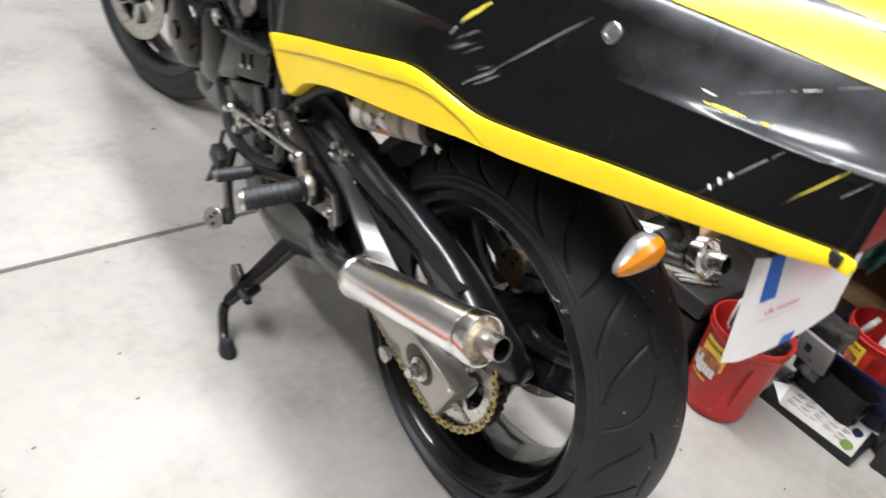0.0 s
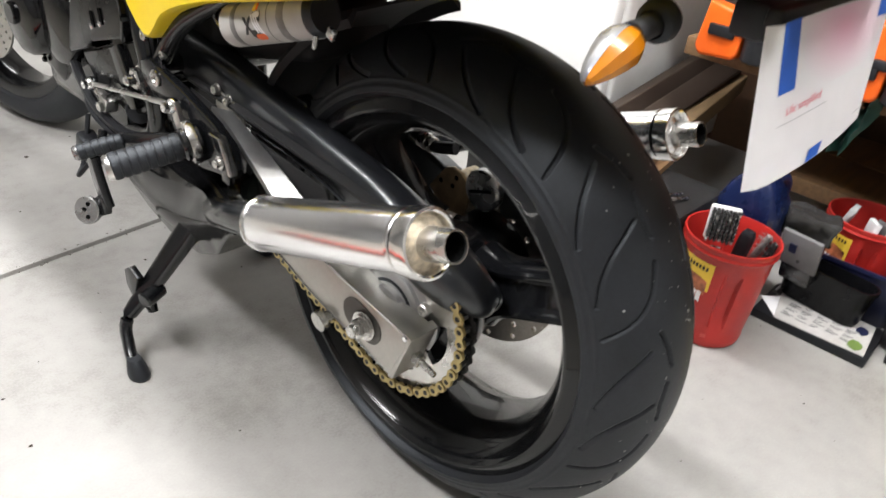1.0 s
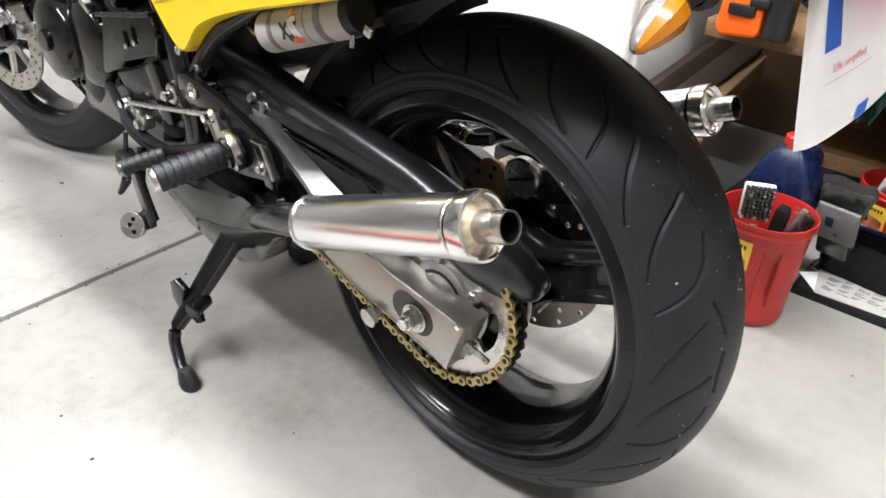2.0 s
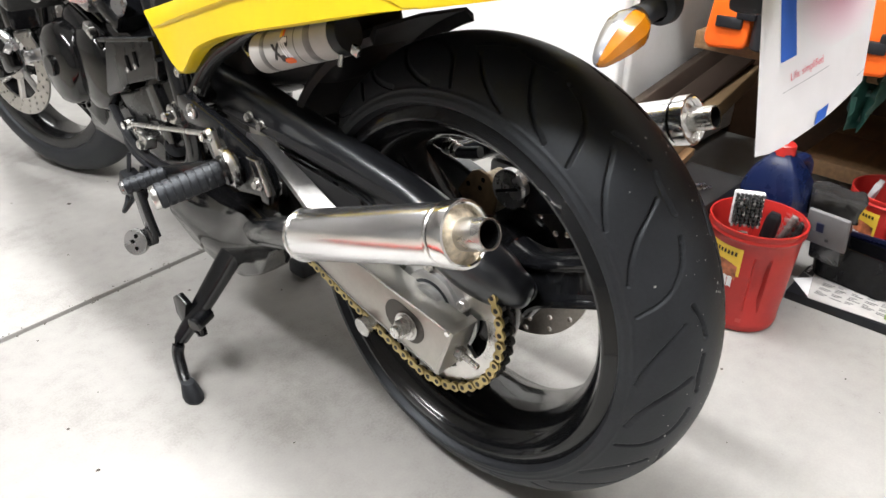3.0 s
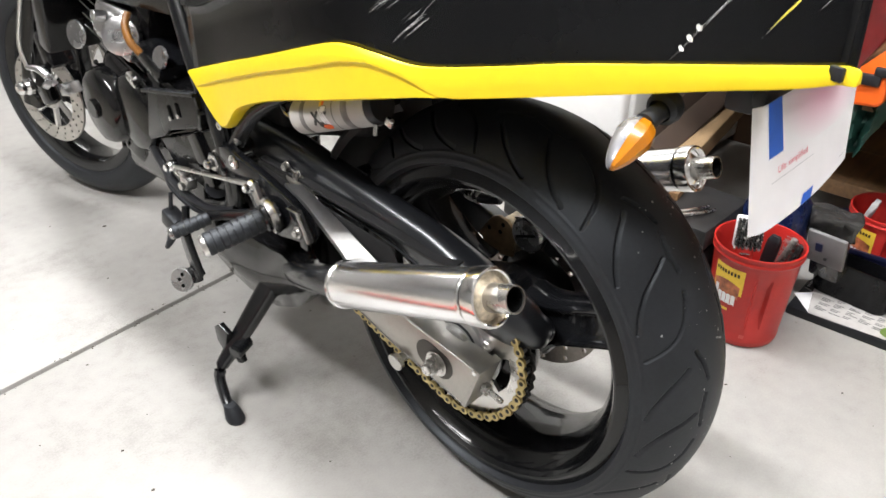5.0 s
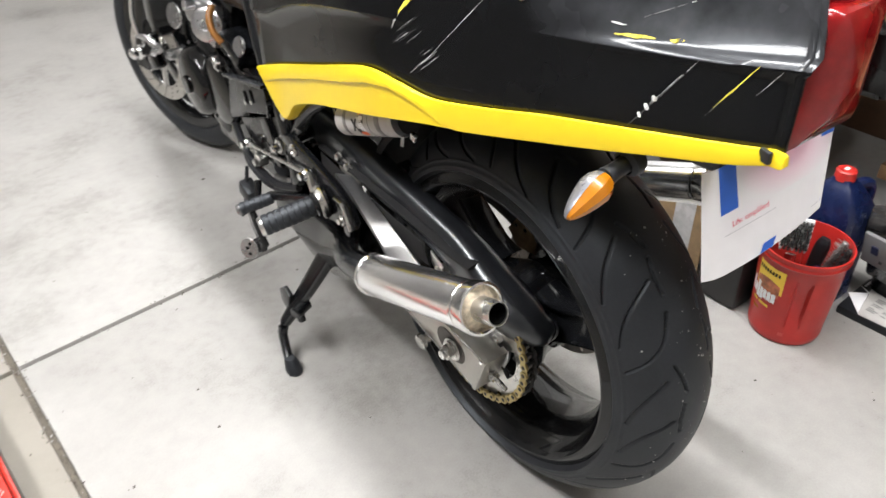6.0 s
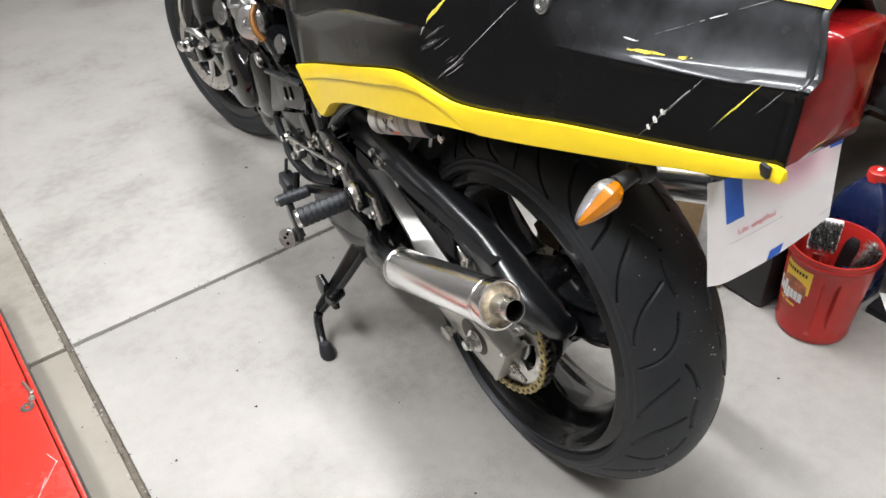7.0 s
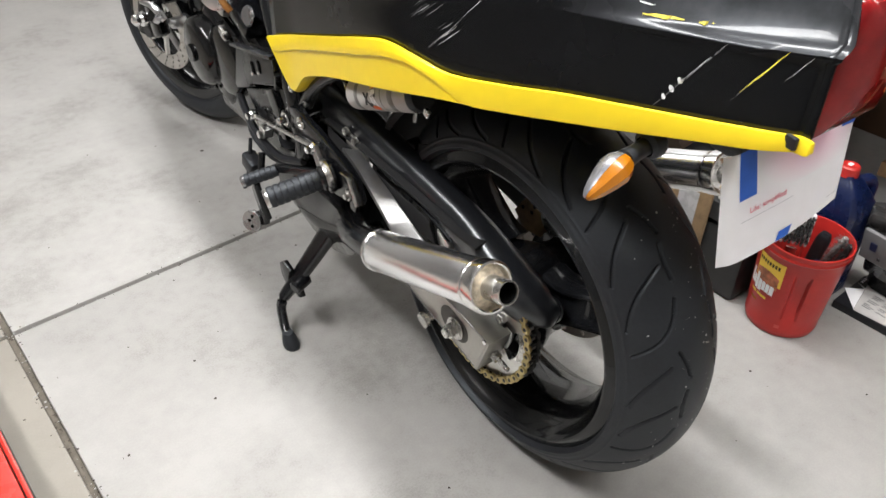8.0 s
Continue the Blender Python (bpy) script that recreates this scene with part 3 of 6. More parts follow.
# swingarm: the upper beam, and the aluminium rail with its axle block
ARM = [(-0.094, 0.47, 0.487, 0.076, 0.048), (-0.094, 0.37, 0.476, 0.072, 0.048), (-0.093, 0.28, 0.462, 0.066, 0.048), (-0.092, 0.20, 0.452, 0.060, 0.048), (-0.092, 0.13, 0.441, 0.058, 0.048), (-0.091, 0.07, 0.427, 0.064, 0.050), (-0.093, 0.02, 0.413, 0.068, 0.058), (-0.097, -0.04, 0.394, 0.068, 0.070), (-0.094, -0.076, 0.381, 0.060, 0.066), (-0.084, -0.094, 0.368, 0.050, 0.054), (-0.070, -0.098, 0.360, 0.042, 0.042), (-0.056, -0.092, 0.354, 0.034, 0.032)]
swingarm = part("swingarm", beam(ARM, steps=7, rnd=0.80, corner=8), ARM_PAINT, bike, "satin black swingarm beam with a worn edge")
for drop, r in ((0.40, 0.0015), (0.47, 0.0019)):
    part("weld_ridge", tube([(x - t / 2 + (0.0012 if drop < 0.45 else 0.006), y, z - h * drop) for x, y, z, h, t in ARM[1:6]], r, 8), ARM_PAINT, swingarm)
part("casting_tab", box(0.022, 0.026, 0.007, pose(-0.072, 0.225, 0.4865, 8), 0.002), BLACK_PAINT, swingarm)
part("swingarm_gusset", plate([(0.155, 0.430), (0.11, 0.419), (0.085, 0.406), (0.065, 0.388), (0.050, 0.366), (0.02, 0.366), (-0.02, 0.388), (-0.03, 0.41), (0.05, 0.43), (0.12, 0.445)], -0.1135, -0.080, 0.004, 3), ARM_PAINT, swingarm)
part("swingarm_leg", beam([(0.092, 0.47, 0.440, 0.060, 0.032), (0.092, 0.30, 0.410, 0.054, 0.032), (0.090, 0.15, 0.385, 0.050, 0.030), (0.086, 0.04, 0.350, 0.050, 0.030), (0.084, -0.02, 0.322, 0.046, 0.028)], rnd=0.4), ARM_PAINT, swingarm, "satin black far leg of the swingarm")
strap = []
for yo, zo, yi, zi in smooth_path([(0.315, 0.466, 0.310, 0.455), (0.276, 0.450, 0.282, 0.445), (0.240, 0.428, 0.222, 0.422), (0.192, 0.396, 0.168, 0.399), (0.162, 0.372, 0.134, 0.383), (0.13, 0.357, 0.10, 0.370), (0.09, 0.352, 0.07, 0.354)], 5):
    xo, xi = -0.155, -0.128
    strap.append([Vector((xo, yo, zo)), Vector((xo - 0.0006, yo + 0.001, zo - 0.002)), Vector((xo, yo + 0.003, zo - 0.007)), Vector((xi, yi + 0.003, zi - 0.007)), Vector((xi, yi, zi - 0.001)), Vector((xi - 0.002, yi, zi))])
rail = part("axle_rail", plate([(0.19, 0.325), (0.175, 0.352), (0.13, 0.356), (0.08, 0.352), (0.038, 0.343), (-0.066, 0.326), (-0.072, 0.321), (-0.050, 0.259), (-0.044, 0.257), (0.04, 0.278), (0.105, 0.293)], -0.157, -0.118, 0.0012), ALU, bike, "brushed aluminium axle rail and block")
part("rail_strap", skin(strap), ALU_DULL, rail, "dull aluminium strap")
part("rail_edge", tube([(-0.1572, 0.18, 0.3195), (-0.1572, 0.105, 0.294), (-0.1572, 0.04, 0.2785), (-0.1572, -0.046, 0.258)], 0.0012, 6), CHROME, rail, "bright line along the lower edge")
# chrome line added for the highlight on the upper bevel
part("rail_edge", tube([(-0.1568, 0.135, 0.3560), (-0.1568, 0.08, 0.3516), (-0.1568, 0.038, 0.3426), (-0.1568, -0.064, 0.3256)], 0.0011, 6), CHROME, rail, "bright line along the upper edge")
# flat patch on the face; the recess's shade is in its colour
part("slot_recess", plate(arc((0.018, 0.309), 0.0215, -75, 105, 12) + arc((-0.006, 0.3025), 0.0215, 105, 285, 12), -0.1580, -0.1572, 0), SLOT_GREY, rail, "dark adjuster slot")
part("axle_washer", lathe([(0.008, 0), (0.018, 0), (0.019, 0.001), (0.019, 0.003), (0.018, 0.004), (0.008, 0.004)], (-0.158, 0.000, 0.303), (-1, 0, 0), 36), STEEL, rail)
part("axle_bolt", merge(lathe([(0.008, 0), (0.0155, 0), (0.0155, 0.003), (0.008, 0.003)], (-0.162, 0.0, 0.303), (-1, 0, 0), 30), hexbolt((-0.165, 0.0, 0.303), (-1, 0, 0), 0.012, 0.010), rod((-0.174, 0.0, 0.303), (-0.181, 0.0, 0.303), 0.008, 20)), STEEL, rail, "steel axle bolt")
part("paddock_spool", lathe([(0, 0), (0.0075, 0), (0.0075, 0.020), (0.0135, 0.022), (0.0135, 0.029), (0.0125, 0.030), (0, 0.030)], (-0.140, 0.072, 0.272), (-1, 0.05, -0.12), 28), STEEL, rail, "round steel stand spool")
part("adjuster_bolt", rod((-0.138, -0.055, 0.290), (-0.138, -0.098, 0.281), 0.004, 12), STEEL, rail)
part("adjuster_nut", hexbolt((-0.138, -0.066, 0.288), (0, -1, -0.2), 0.009, 0.010), STEEL, rail, "bright adjuster nut")
part("end_plate", plate([(-0.066, 0.331), (-0.076, 0.327), (-0.052, 0.256), (-0.044, 0.256), (-0.070, 0.322)], -0.159, -0.116, 0.001), ALU, rail, "folded aluminium end plate")
part("corner_rivet", rod((-0.158, -0.067, 0.325), (-0.161, -0.067, 0.325), 0.004, 10), CHROME, rail)
part("rail_bracket", plate([(0.362, 0.470), (0.318, 0.462), (0.296, 0.452), (0.292, 0.424), (0.318, 0.430), (0.350, 0.438), (0.360, 0.446)], -0.1225, -0.1185, 0.0006), ALU, swingarm, "bare aluminium bracket")
for y, z in ((0.354, 0.470), (0.326, 0.463)):
    part("bracket_bolt", merge(rod((-0.122, y, z), (-0.1245, y, z), 0.0085, 20), hexbolt((-0.1245, y, z), (-1, 0, 0), 0.0066, 0.006)), STEEL, swingarm)
part("muffler_tab", merge(plate([(0.102, 0.410), (0.072, 0.396), (0.074, 0.384), (0.084, 0.374), (0.100, 0.388)], -0.120, -0.117, 0.0005), hexbolt((-0.120, 0.084, 0.386), (-1, 0, 0), 0.0055, 0.004)), STEEL, swingarm, "small steel bracket")


# chain: oval links along its run
def chain_path():
    c, r = Vector((0, WC.y, WC.z)), SPR + 0.001
    front, fr = Vector((0, 0.56, 0.418)), 0.035
    pts = []
    d = (front - c)
    L = math.hypot(d.y, d.z)
    base = math.atan2(d.z, d.y)
    off = math.acos((r - fr) / L)
    a0, a1 = base + off, base + 2 * math.pi - off
    n = 200
    for i in range(n + 1):
        a = a0 + (a1 - a0) * i / n
        pts.append(Vector((SX, c.y + r * math.cos(a), c.z + r * math.sin(a))))
    b0, b1 = base - off, base + off
    for i in range(61):
        a = b0 + (b1 - b0) * i / 60
        pts.append(Vector((SX, front.y + fr * math.cos(a), front.z + fr * math.sin(a))))
    return pts + [pts[0]]


def along(pts, pitch):
    out, left = [], 0.0
    for a, b in zip(pts, pts[1:]):
        L = (b - a).length
        while left <= L:
            out.append(a.lerp(b, left / L) if L else a)
            left += pitch
        left -= L
    return out


def link_mesh(wide):
    h = 0.015875
    prof = arc((h / 2, 0), 0.0070, -118, 118, 8) + [(0, 0.0040)] + arc((-h / 2, 0), 0.0070, 62, 298, 8) + [(0, -0.0040)]
    x = 0.0105 if wide else 0.0075
    bms = [plate([(y, z) for y, z in prof], s * x - 0.0009, s * x + 0.0009, 0.0004, 1) for s in (-1, 1)]
    for y in (-h / 2, h / 2):
        bms.append(rod((-x - 0.0014, y, 0), (x + 0.0014, y, 0), 0.0034, 10, 0.0004))
    me = finish("chain_link", merge(*bms), BRASS)
    me.materials.append(GREASE)
    for q in me.polygons:
        q.material_index = int(q.center.x > 0.002 - x or q.center.x < -x - 0.0011)
    return me


part("chain_guard", skin([[Vector((x, y, z)) for x, z in ((-0.128, zz), (-0.128, zz + 0.004), (-0.110, zz + 0.008), (-0.09, zz + 0.006), (-0.09, zz + 0.002), (-0.124, zz + 0.001))] for y, zz in ((0.42, 0.462), (0.3, 0.455), (0.2, 0.447), (0.1, 0.440), (0.05, 0.434), (0.0, 0.434))]), SHADE, bike, "black chain guard")
# added plate that keeps the gap below the arm dark
part("chain_guard", plate([(0.42, 0.452), (0.30, 0.437), (0.20, 0.428), (0.12, 0.420), (0.10, 0.385), (0.20, 0.385), (0.30, 0.39), (0.42, 0.40)], -0.1255, -0.1235, 0.0006), SHADE, bike, "black plate filling the dark gap under the swingarm")
stops = along(chain_path(), 0.015875)
chain = part("chain", rod((SX - 0.008, 0.56, 0.418), (SX + 0.008, 0.56, 0.418), 0.031, 24), GREASE, bike, "gold drive chain")
links = [link_mesh(False), link_mesh(True)]
# upper links darkened to sink into the dark under the arm
dark_links = [m.copy() for m in links]
for m in dark_links:
    m.materials[0] = GREASE
for i, (a, b) in enumerate(zip(stops, stops[1:])):
    if a.y > -0.01 and a.z > 0.40 and a.y < 0.47:
        continue  # the upper run lies inside the swingarm
    o = new("chain_link", (dark_links if (a.y > 0.05 and a.z > 0.35) or a.z > 0.385 else links)[i % 2])
    d = b - a
    o.matrix_world = Matrix.Translation((a + b) / 2) @ Matrix.Rotation(math.atan2(d.z, d.y), 4, "X")
    o.parent = chain


# mufflers
def muffler(sx):
    f, r = Vector((sx * 0.222, 0.112, 0.410)), Vector((sx * 0.221, -0.143, 0.508))
    d = r - f
    L, R = d.length, 0.0308
    body = part("muffler", lathe([(0, 0.002), (R - 0.008, 0.0), (R - 0.002, 0.004), (R, 0.012), (R, L - 0.026), (R - 0.0005, L - 0.024)], f, d, 72), MUFFLER, bike, "polished steel canister muffler")
    for h in (0.008, L - 0.027):
        part("band", lathe([(R - 0.001, h), (R + 0.0012, h + 0.001), (R + 0.0012, h + 0.004), (R - 0.001, h + 0.005)], f, d, 72), CHROME, body)
    part("end_ring", lathe([(R, L - 0.019), (R + 0.0022, L - 0.0175), (R + 0.0026, L - 0.003), (R + 0.0018, L + 0.0004), (R - 0.0006, L + 0.001), (R - 0.0024, L - 0.0005), (R - 0.003, L - 0.006)], f, d, 72), CHROME, body, "rolled steel end ring")
    part("end_cap", lathe([(R - 0.0025, L - 0.007), (R - 0.006, L - 0.0062), (R - 0.0075, L - 0.0045), (0.0195, L - 0.0035), (0.0175, L - 0.002), (0.0155, L - 0.0015)], f, d, 60), SOOT if sx < 0 else CHROME, body, "heat-stained end cap")
    part("outlet", lathe([(0.0158, L - 0.002), (0.0155, L + 0.024), (0.0150, L + 0.031), (0.0136, L + 0.031), (0.0132, L + 0.025), (0.013, L - 0.04)], f, d, 48), STEEL, body, "short outlet pipe")
    part("outlet_bore", lathe([(0.0130, L + 0.029), (0.0128, L - 0.03), (0.0, L - 0.03)], f, d, 40), DARK, body)
    part("head_pipe", tube([tuple(f + d * 0.02), (sx * 0.215, 0.18, 0.385), (sx * 0.19, 0.25, 0.35), (sx * 0.15, 0.33, 0.31)], [0.022, 0.0195, 0.0195, 0.020], 16), BLACK_PAINT, body)
    return body


muffler(-1), muffler(1)

# collector under the gearbox: flat belly with canted lower sides
COLLECTOR = ((0.5, 1.0), (0.0, 1.03), (-0.5, 1.0), (-0.85, 0.82), (-0.99, 0.5), (-1.02, 0.1), (-0.98, -0.12), (-0.60, -0.88), (-0.5, -0.95), (0.0, -0.97), (0.5, -0.95), (0.60, -0.88), (0.98, -0.12), (1.02, 0.1), (0.99, 0.5), (0.85, 0.82))
part("exhaust_collector", skin([[Vector((cx + wx * u, y, cz + wz * v)) for u, v in COLLECTOR]
     for y, cx, cz, wx, wz in ((0.165, -0.212, 0.388, 0.0205, 0.0215), (0.20, -0.200, 0.368, 0.022, 0.024), (0.24, -0.180, 0.340, 0.026, 0.035), (0.29, -0.152, 0.310, 0.037, 0.049), (0.34, -0.12, 0.282, 0.050, 0.063), (0.42, -0.095, 0.253, 0.066, 0.080), (0.52, -0.08, 0.246, 0.075, 0.088), (0.60, -0.07, 0.25, 0.08, 0.085), (0.645, -0.065, 0.262, 0.07, 0.06), (0.66, -0.06, 0.27, 0.05, 0.04))]), COLLECTOR_BLACK, bike, "gloss black exhaust collector box", angle=30)

# inner mudguard ahead of the rear tyre, then black blocks added to darken gaps
guard = []
for i in range(25):
    a = radians(-12 + 80 * i / 24)
    guard.append([Vector((x, 0.348 * math.cos(a) + g * math.cos(a), 0.312 + (0.336 + g) * math.sin(a))) for x, g in ((-0.090, -0.016), (-0.092, -0.006), (-0.082, 0.004), (0.0, 0.008), (0.082, 0.004), (0.092, -0.006), (0.090, -0.016), (0.078, 0.0), (0.0, 0.004), (-0.078, 0.0))])
part("inner_mudguard", skin(guard), SHADE, bike, "black plastic inner mudguard")
part("gap_block", box(0.15, 0.20, 0.13, pose(0.0, 0.33, 0.575, -14), 0.02, 3), SHADE, bike, "black block filling the dark gap above the swingarm")
part("gap_box", box(0.20, 0.12, 0.18, pose(0.0, 0.43, 0.60, 10), 0.02, 3), SHADE, bike, "black box filling the dark gap behind the gearbox")

# rider's foot controls
hanger = part("footrest_hanger", plate([(0.455, 0.49), (0.43, 0.497), (0.40, 0.487), (0.35, 0.478), (0.28, 0.458), (0.245, 0.440), (0.232, 0.412), (0.24, 0.396), (0.275, 0.392), (0.31, 0.385), (0.35, 0.385), (0.37, 0.405), (0.39, 0.435), (0.43, 0.452), (0.455, 0.468)], -0.178, -0.162, 0.003), BLACK_PAINT, bike, "black footrest hanger plate")
part("hanger_tube", tube([(-0.165, 0.44, 0.48), (-0.12, 0.46, 0.475), (-0.05, 0.46, 0.475)], 0.014, 12), BLACK_PAINT, hanger)
part("hanger_bolt", lathe([(0, 0), (0.010, 0), (0.011, 0.001), (0.011, 0.003), (0.007, 0.004), (0.005, 0.001), (0, 0.001)], (-0.178, 0.413, 0.477), (-1, 0, 0), 24), STEEL, hanger)
part("heel_plate", plate([(0.268, 0.452), (0.248, 0.452), (0.236, 0.43), (0.226, 0.41), (0.23, 0.395), (0.246, 0.397), (0.248, 0.42), (0.262, 0.432)], -0.188, -0.178, 0.002), BLACK_PAINT, hanger, "bent heel stop")
# steel strip drawn for both the wear and the edge's highlight
part("heel_edge", plate([(0.269, 0.4535), (0.247, 0.4535), (0.2345, 0.43), (0.2245, 0.41), (0.2285, 0.4095), (0.2385, 0.429), (0.2495, 0.450), (0.268, 0.450)], -0.1895, -0.178, 0.001), STEEL, hanger, "bright strip for the worn edge and its highlight")
part("pivot_bolt", merge(rod((-0.178, 0.247, 0.421), (-0.182, 0.247, 0.421), 0.014, 24), hexbolt((-0.182, 0.247, 0.421), (-1, 0, 0), 0.0105, 0.009), rod((-0.190, 0.247, 0.421), (-0.197, 0.247, 0.421), 0.0055, 14)), STEEL, hanger, "bright hex bolt")
PB, PE = Vector((-0.186, 0.315, 0.423)), Vector((-0.286, 0.344, 0.401))
d = PE - PB
part("peg_mount", rod(PB - d * 0.12, PB + d * 0.14, 0.0215, 28, 0.003), BLACK_PAINT, bike, "black footpeg boss")
peg = part("footpeg", lathe([(0, 0.0), (0.016, 0.0), (0.0168, 0.003), (0.0168, d.length - 0.004), (0.015, d.length), (0, d.length)], PB, d, 28), PLASTIC, bike, "ribbed rubber footpeg with a steel end")
for i in range(8):
    h = 0.022 + i * 0.0108
    part("rubber_rib", lathe([(0.0164, h - 0.0046), (0.0180, h - 0.0038), (0.0182, h + 0.0036), (0.0164, h + 0.0046)], PB, d, 24), RUBBER, peg)
part("peg_end", lathe([(0, d.length + 0.001), (0.007, d.length + 0.001), (0.008, d.length + 0.004), (0.0145, d.length + 0.004), (0.0165, d.length + 0.001), (0.0165, d.length - 0.003)], PB, d, 28), STEEL, peg)
part("peg_collar", lathe([(0.02, -0.006), (0.028, -0.005), (0.029, 0.0), (0.028, 0.006), (0.019, 0.008)], PB, d, 32), STEEL, peg)
# gear lever, linkage rod
T0, T1 = Vector((-0.224, 0.432, 0.391)), Vector((-0.281, 0.456, 0.376))
lever = part("gear_lever", beam([(-0.200, 0.322, 0.428, 0.017, 0.011), (-0.206, 0.350, 0.420, 0.015, 0.011), (-0.213, 0.385, 0.409, 0.014, 0.011), (-0.220, 0.420, 0.398, 0.014, 0.011), (-0.225, 0.442, 0.390, 0.015, 0.012)]), BLACK_PAINT, bike, "black gear lever")
part("lever_tip", rod(T0, T1, 0.0105, 20, 0.002), RUBBER, lever, "rubber toe piece")
for i in range(5):
    part("toe_rib", lathe([(0.0102, -0.0042), (0.0116, -0.0034), (0.0118, 0.0034), (0.0102, 0.0042)], T0.lerp(T1, 0.22 + 0.16 * i), T1 - T0, 20), RUBBER, lever)
part("toe_cap", lathe([(0.0, 0.0025), (0.0085, 0.0025), (0.0103, 0.0), (0.0106, -0.004)], T1, T1 - T0, 20), CAP_GREY, lever, "bright end of the toe piece")
part("link_arm", beam([(-0.19, 0.328, 0.428, 0.016, 0.008), (-0.19, 0.338, 0.448, 0.014, 0.008), (-0.19, 0.348, 0.466, 0.016, 0.008)]), STEEL, lever)
part("linkage_rod", rod((-0.188, 0.362, 0.459), (-0.170, 0.632, 0.398), 0.0040, 14), STEEL, lever, "thin steel shift rod")
for p in ((-0.19, 0.350, 0.461), (-0.169, 0.645, 0.395)):
    part("rod_joint", lathe([(0, -0.008), (0.008, -0.008), (0.011, -0.003), (0.011, 0.003), (0.008, 0.008), (0, 0.008)], p, (-1, 0, 0), 20), CHROME, lever)
    part("rod_nut", hexbolt((p[0] - 0.008, p[1], p[2]), (-1, 0, 0), 0.007, 0.007), CHROME, lever)
# heel-toe tail of a second lever, hanging down
part("lower_lever", merge(beam([(-0.262, 0.449, 0.372, 0.018, 0.012), (-0.258, 0.452, 0.345, 0.020, 0.012), (-0.252, 0.456, 0.312, 0.023, 0.012), (-0.247, 0.459, 0.288, 0.026, 0.012)], 2), plate([(0.447, 0.296), (0.470, 0.298), (0.486, 0.286), (0.488, 0.268), (0.472, 0.262), (0.452, 0.274)], -0.256, -0.244, 0.002)), BLACK_PAINT, lever, "flat black bar with an elbow")
EYE, EYE_WAY = Vector((-0.268, 0.478, 0.275)), Vector((-0.85, -0.45, 0.3)).normalized()
part("lever_eye", lathe([(0, -0.006), (0.0195, -0.006), (0.0205, -0.003), (0.0205, 0.003), (0.0195, 0.004), (0, 0.004)], EYE, EYE_WAY, 28), CAP_GREY, lever, "round drilled steel lever end")
# holes are not cut: their shade is laid on as dark discs
for u, v in ((0.002, 0.010), (-0.003, 0.001), (0.004, -0.009)):
    q = basis(EYE, EYE_WAY) @ Vector((u, v, 0.0042))
    part("eye_hole", lathe([(0, 0), (0.0032, 0.0), (0.0032, 0.0006), (0, 0.0006)], q, EYE_WAY, 12), DARK, lever)

# side stand
stand = part("side_stand", beam([(-0.13, 0.40, 0.27, 0.042, 0.030), (-0.165, 0.425, 0.20, 0.038, 0.026), (-0.205, 0.452, 0.125, 0.032, 0.022), (-0.238, 0.470, 0.068, 0.022, 0.018), (-0.250, 0.448, 0.036, 0.02, 0.018), (-0.256, 0.425, 0.020, 0.018, 0.018)], rnd=0.8), BLACK_PAINT, bike, "black side stand, folded down")
part("stand_foot", skin([[Vector((-0.256 + wx * math.cos(a), 0.416 + oy + wy * math.sin(a), z)) for a in [2 * math.pi * i / 14 for i in range(14)]] for z, wx, wy, oy in ((0.0, 0.015, 0.019, -0.006), (0.005, 0.0165, 0.0205, -0.006), (0.020, 0.014, 0.017, -0.001), (0.030, 0.0105, 0.012, 0.005))]), RUBBER, stand, "rubber stand foot")
part("stand_lug", rod((-0.190, 0.440, 0.128), (-0.226, 0.428, 0.122), 0.0135, 20, 0.003), BLACK_PAINT, stand, "round black spring lug")
part("stand_tab", plate([(0.452, 0.150), (0.478, 0.158), (0.494, 0.146), (0.492, 0.118), (0.478, 0.104), (0.466, 0.112)], -0.222, -0.210, 0.002), BLACK_PAINT, stand, "flat black stop plate")
part("stand_tang", plate([(0.452, 0.118), (0.430, 0.112), (0.426, 0.096), (0.440, 0.088), (0.458, 0.098)], -0.216, -0.204, 0.002), BLACK_PAINT, stand)
part("centre_stand_foot", box(0.06, 0.05, 0.035, pose(0.125, 0.60, 0.0185), 0.008), RUBBER, bike)
part("centre_stand", tube([(0.12, 0.60, 0.03), (0.10, 0.56, 0.18), (0.09, 0.52, 0.30)], 0.014, 10), BLACK_PAINT, bike)

# engine and frame, left side
engine = part("engine", merge(
    box(0.26, 0.34, 0.24, pose(-0.01, 0.74, 0.42), 0.03, 3),
    box(0.28, 0.16, 0.2, pose(-0.01, 0.86, 0.44, 20), 0.03, 3),
    box(0.24, 0.20, 0.20, pose(-0.01, 0.83, 0.60, 18), 0.02, 2)), ENGINE_BLACK, bike, "black engine block and cases")
ALT = Vector((-0.182, 0.888, 0.446))
cover = part("alternator_cover", lathe([(0, -0.010), (0.017, -0.010), (0.019, -0.008), (0.019, -0.003), (0.025, -0.002), (0.057, 0.001), (0.068, 0.006), (0.073, 0.014), (0.075, 0.026), (0.079, 0.034), (0.079, 0.040), (0, 0.040)], ALT, (1, 0, 0), 56), ENGINE_BLACK, engine, "round black alternator cover")
for i in range(6):
    a = radians(60 * i + 15)
    part("cover_bolt", hexbolt(ALT + Vector((0.030, 0.082 * math.cos(a), 0.082 * math.sin(a))), (-1, 0, 0), 0.005, 0.006), ENGINE_BLACK, engine)
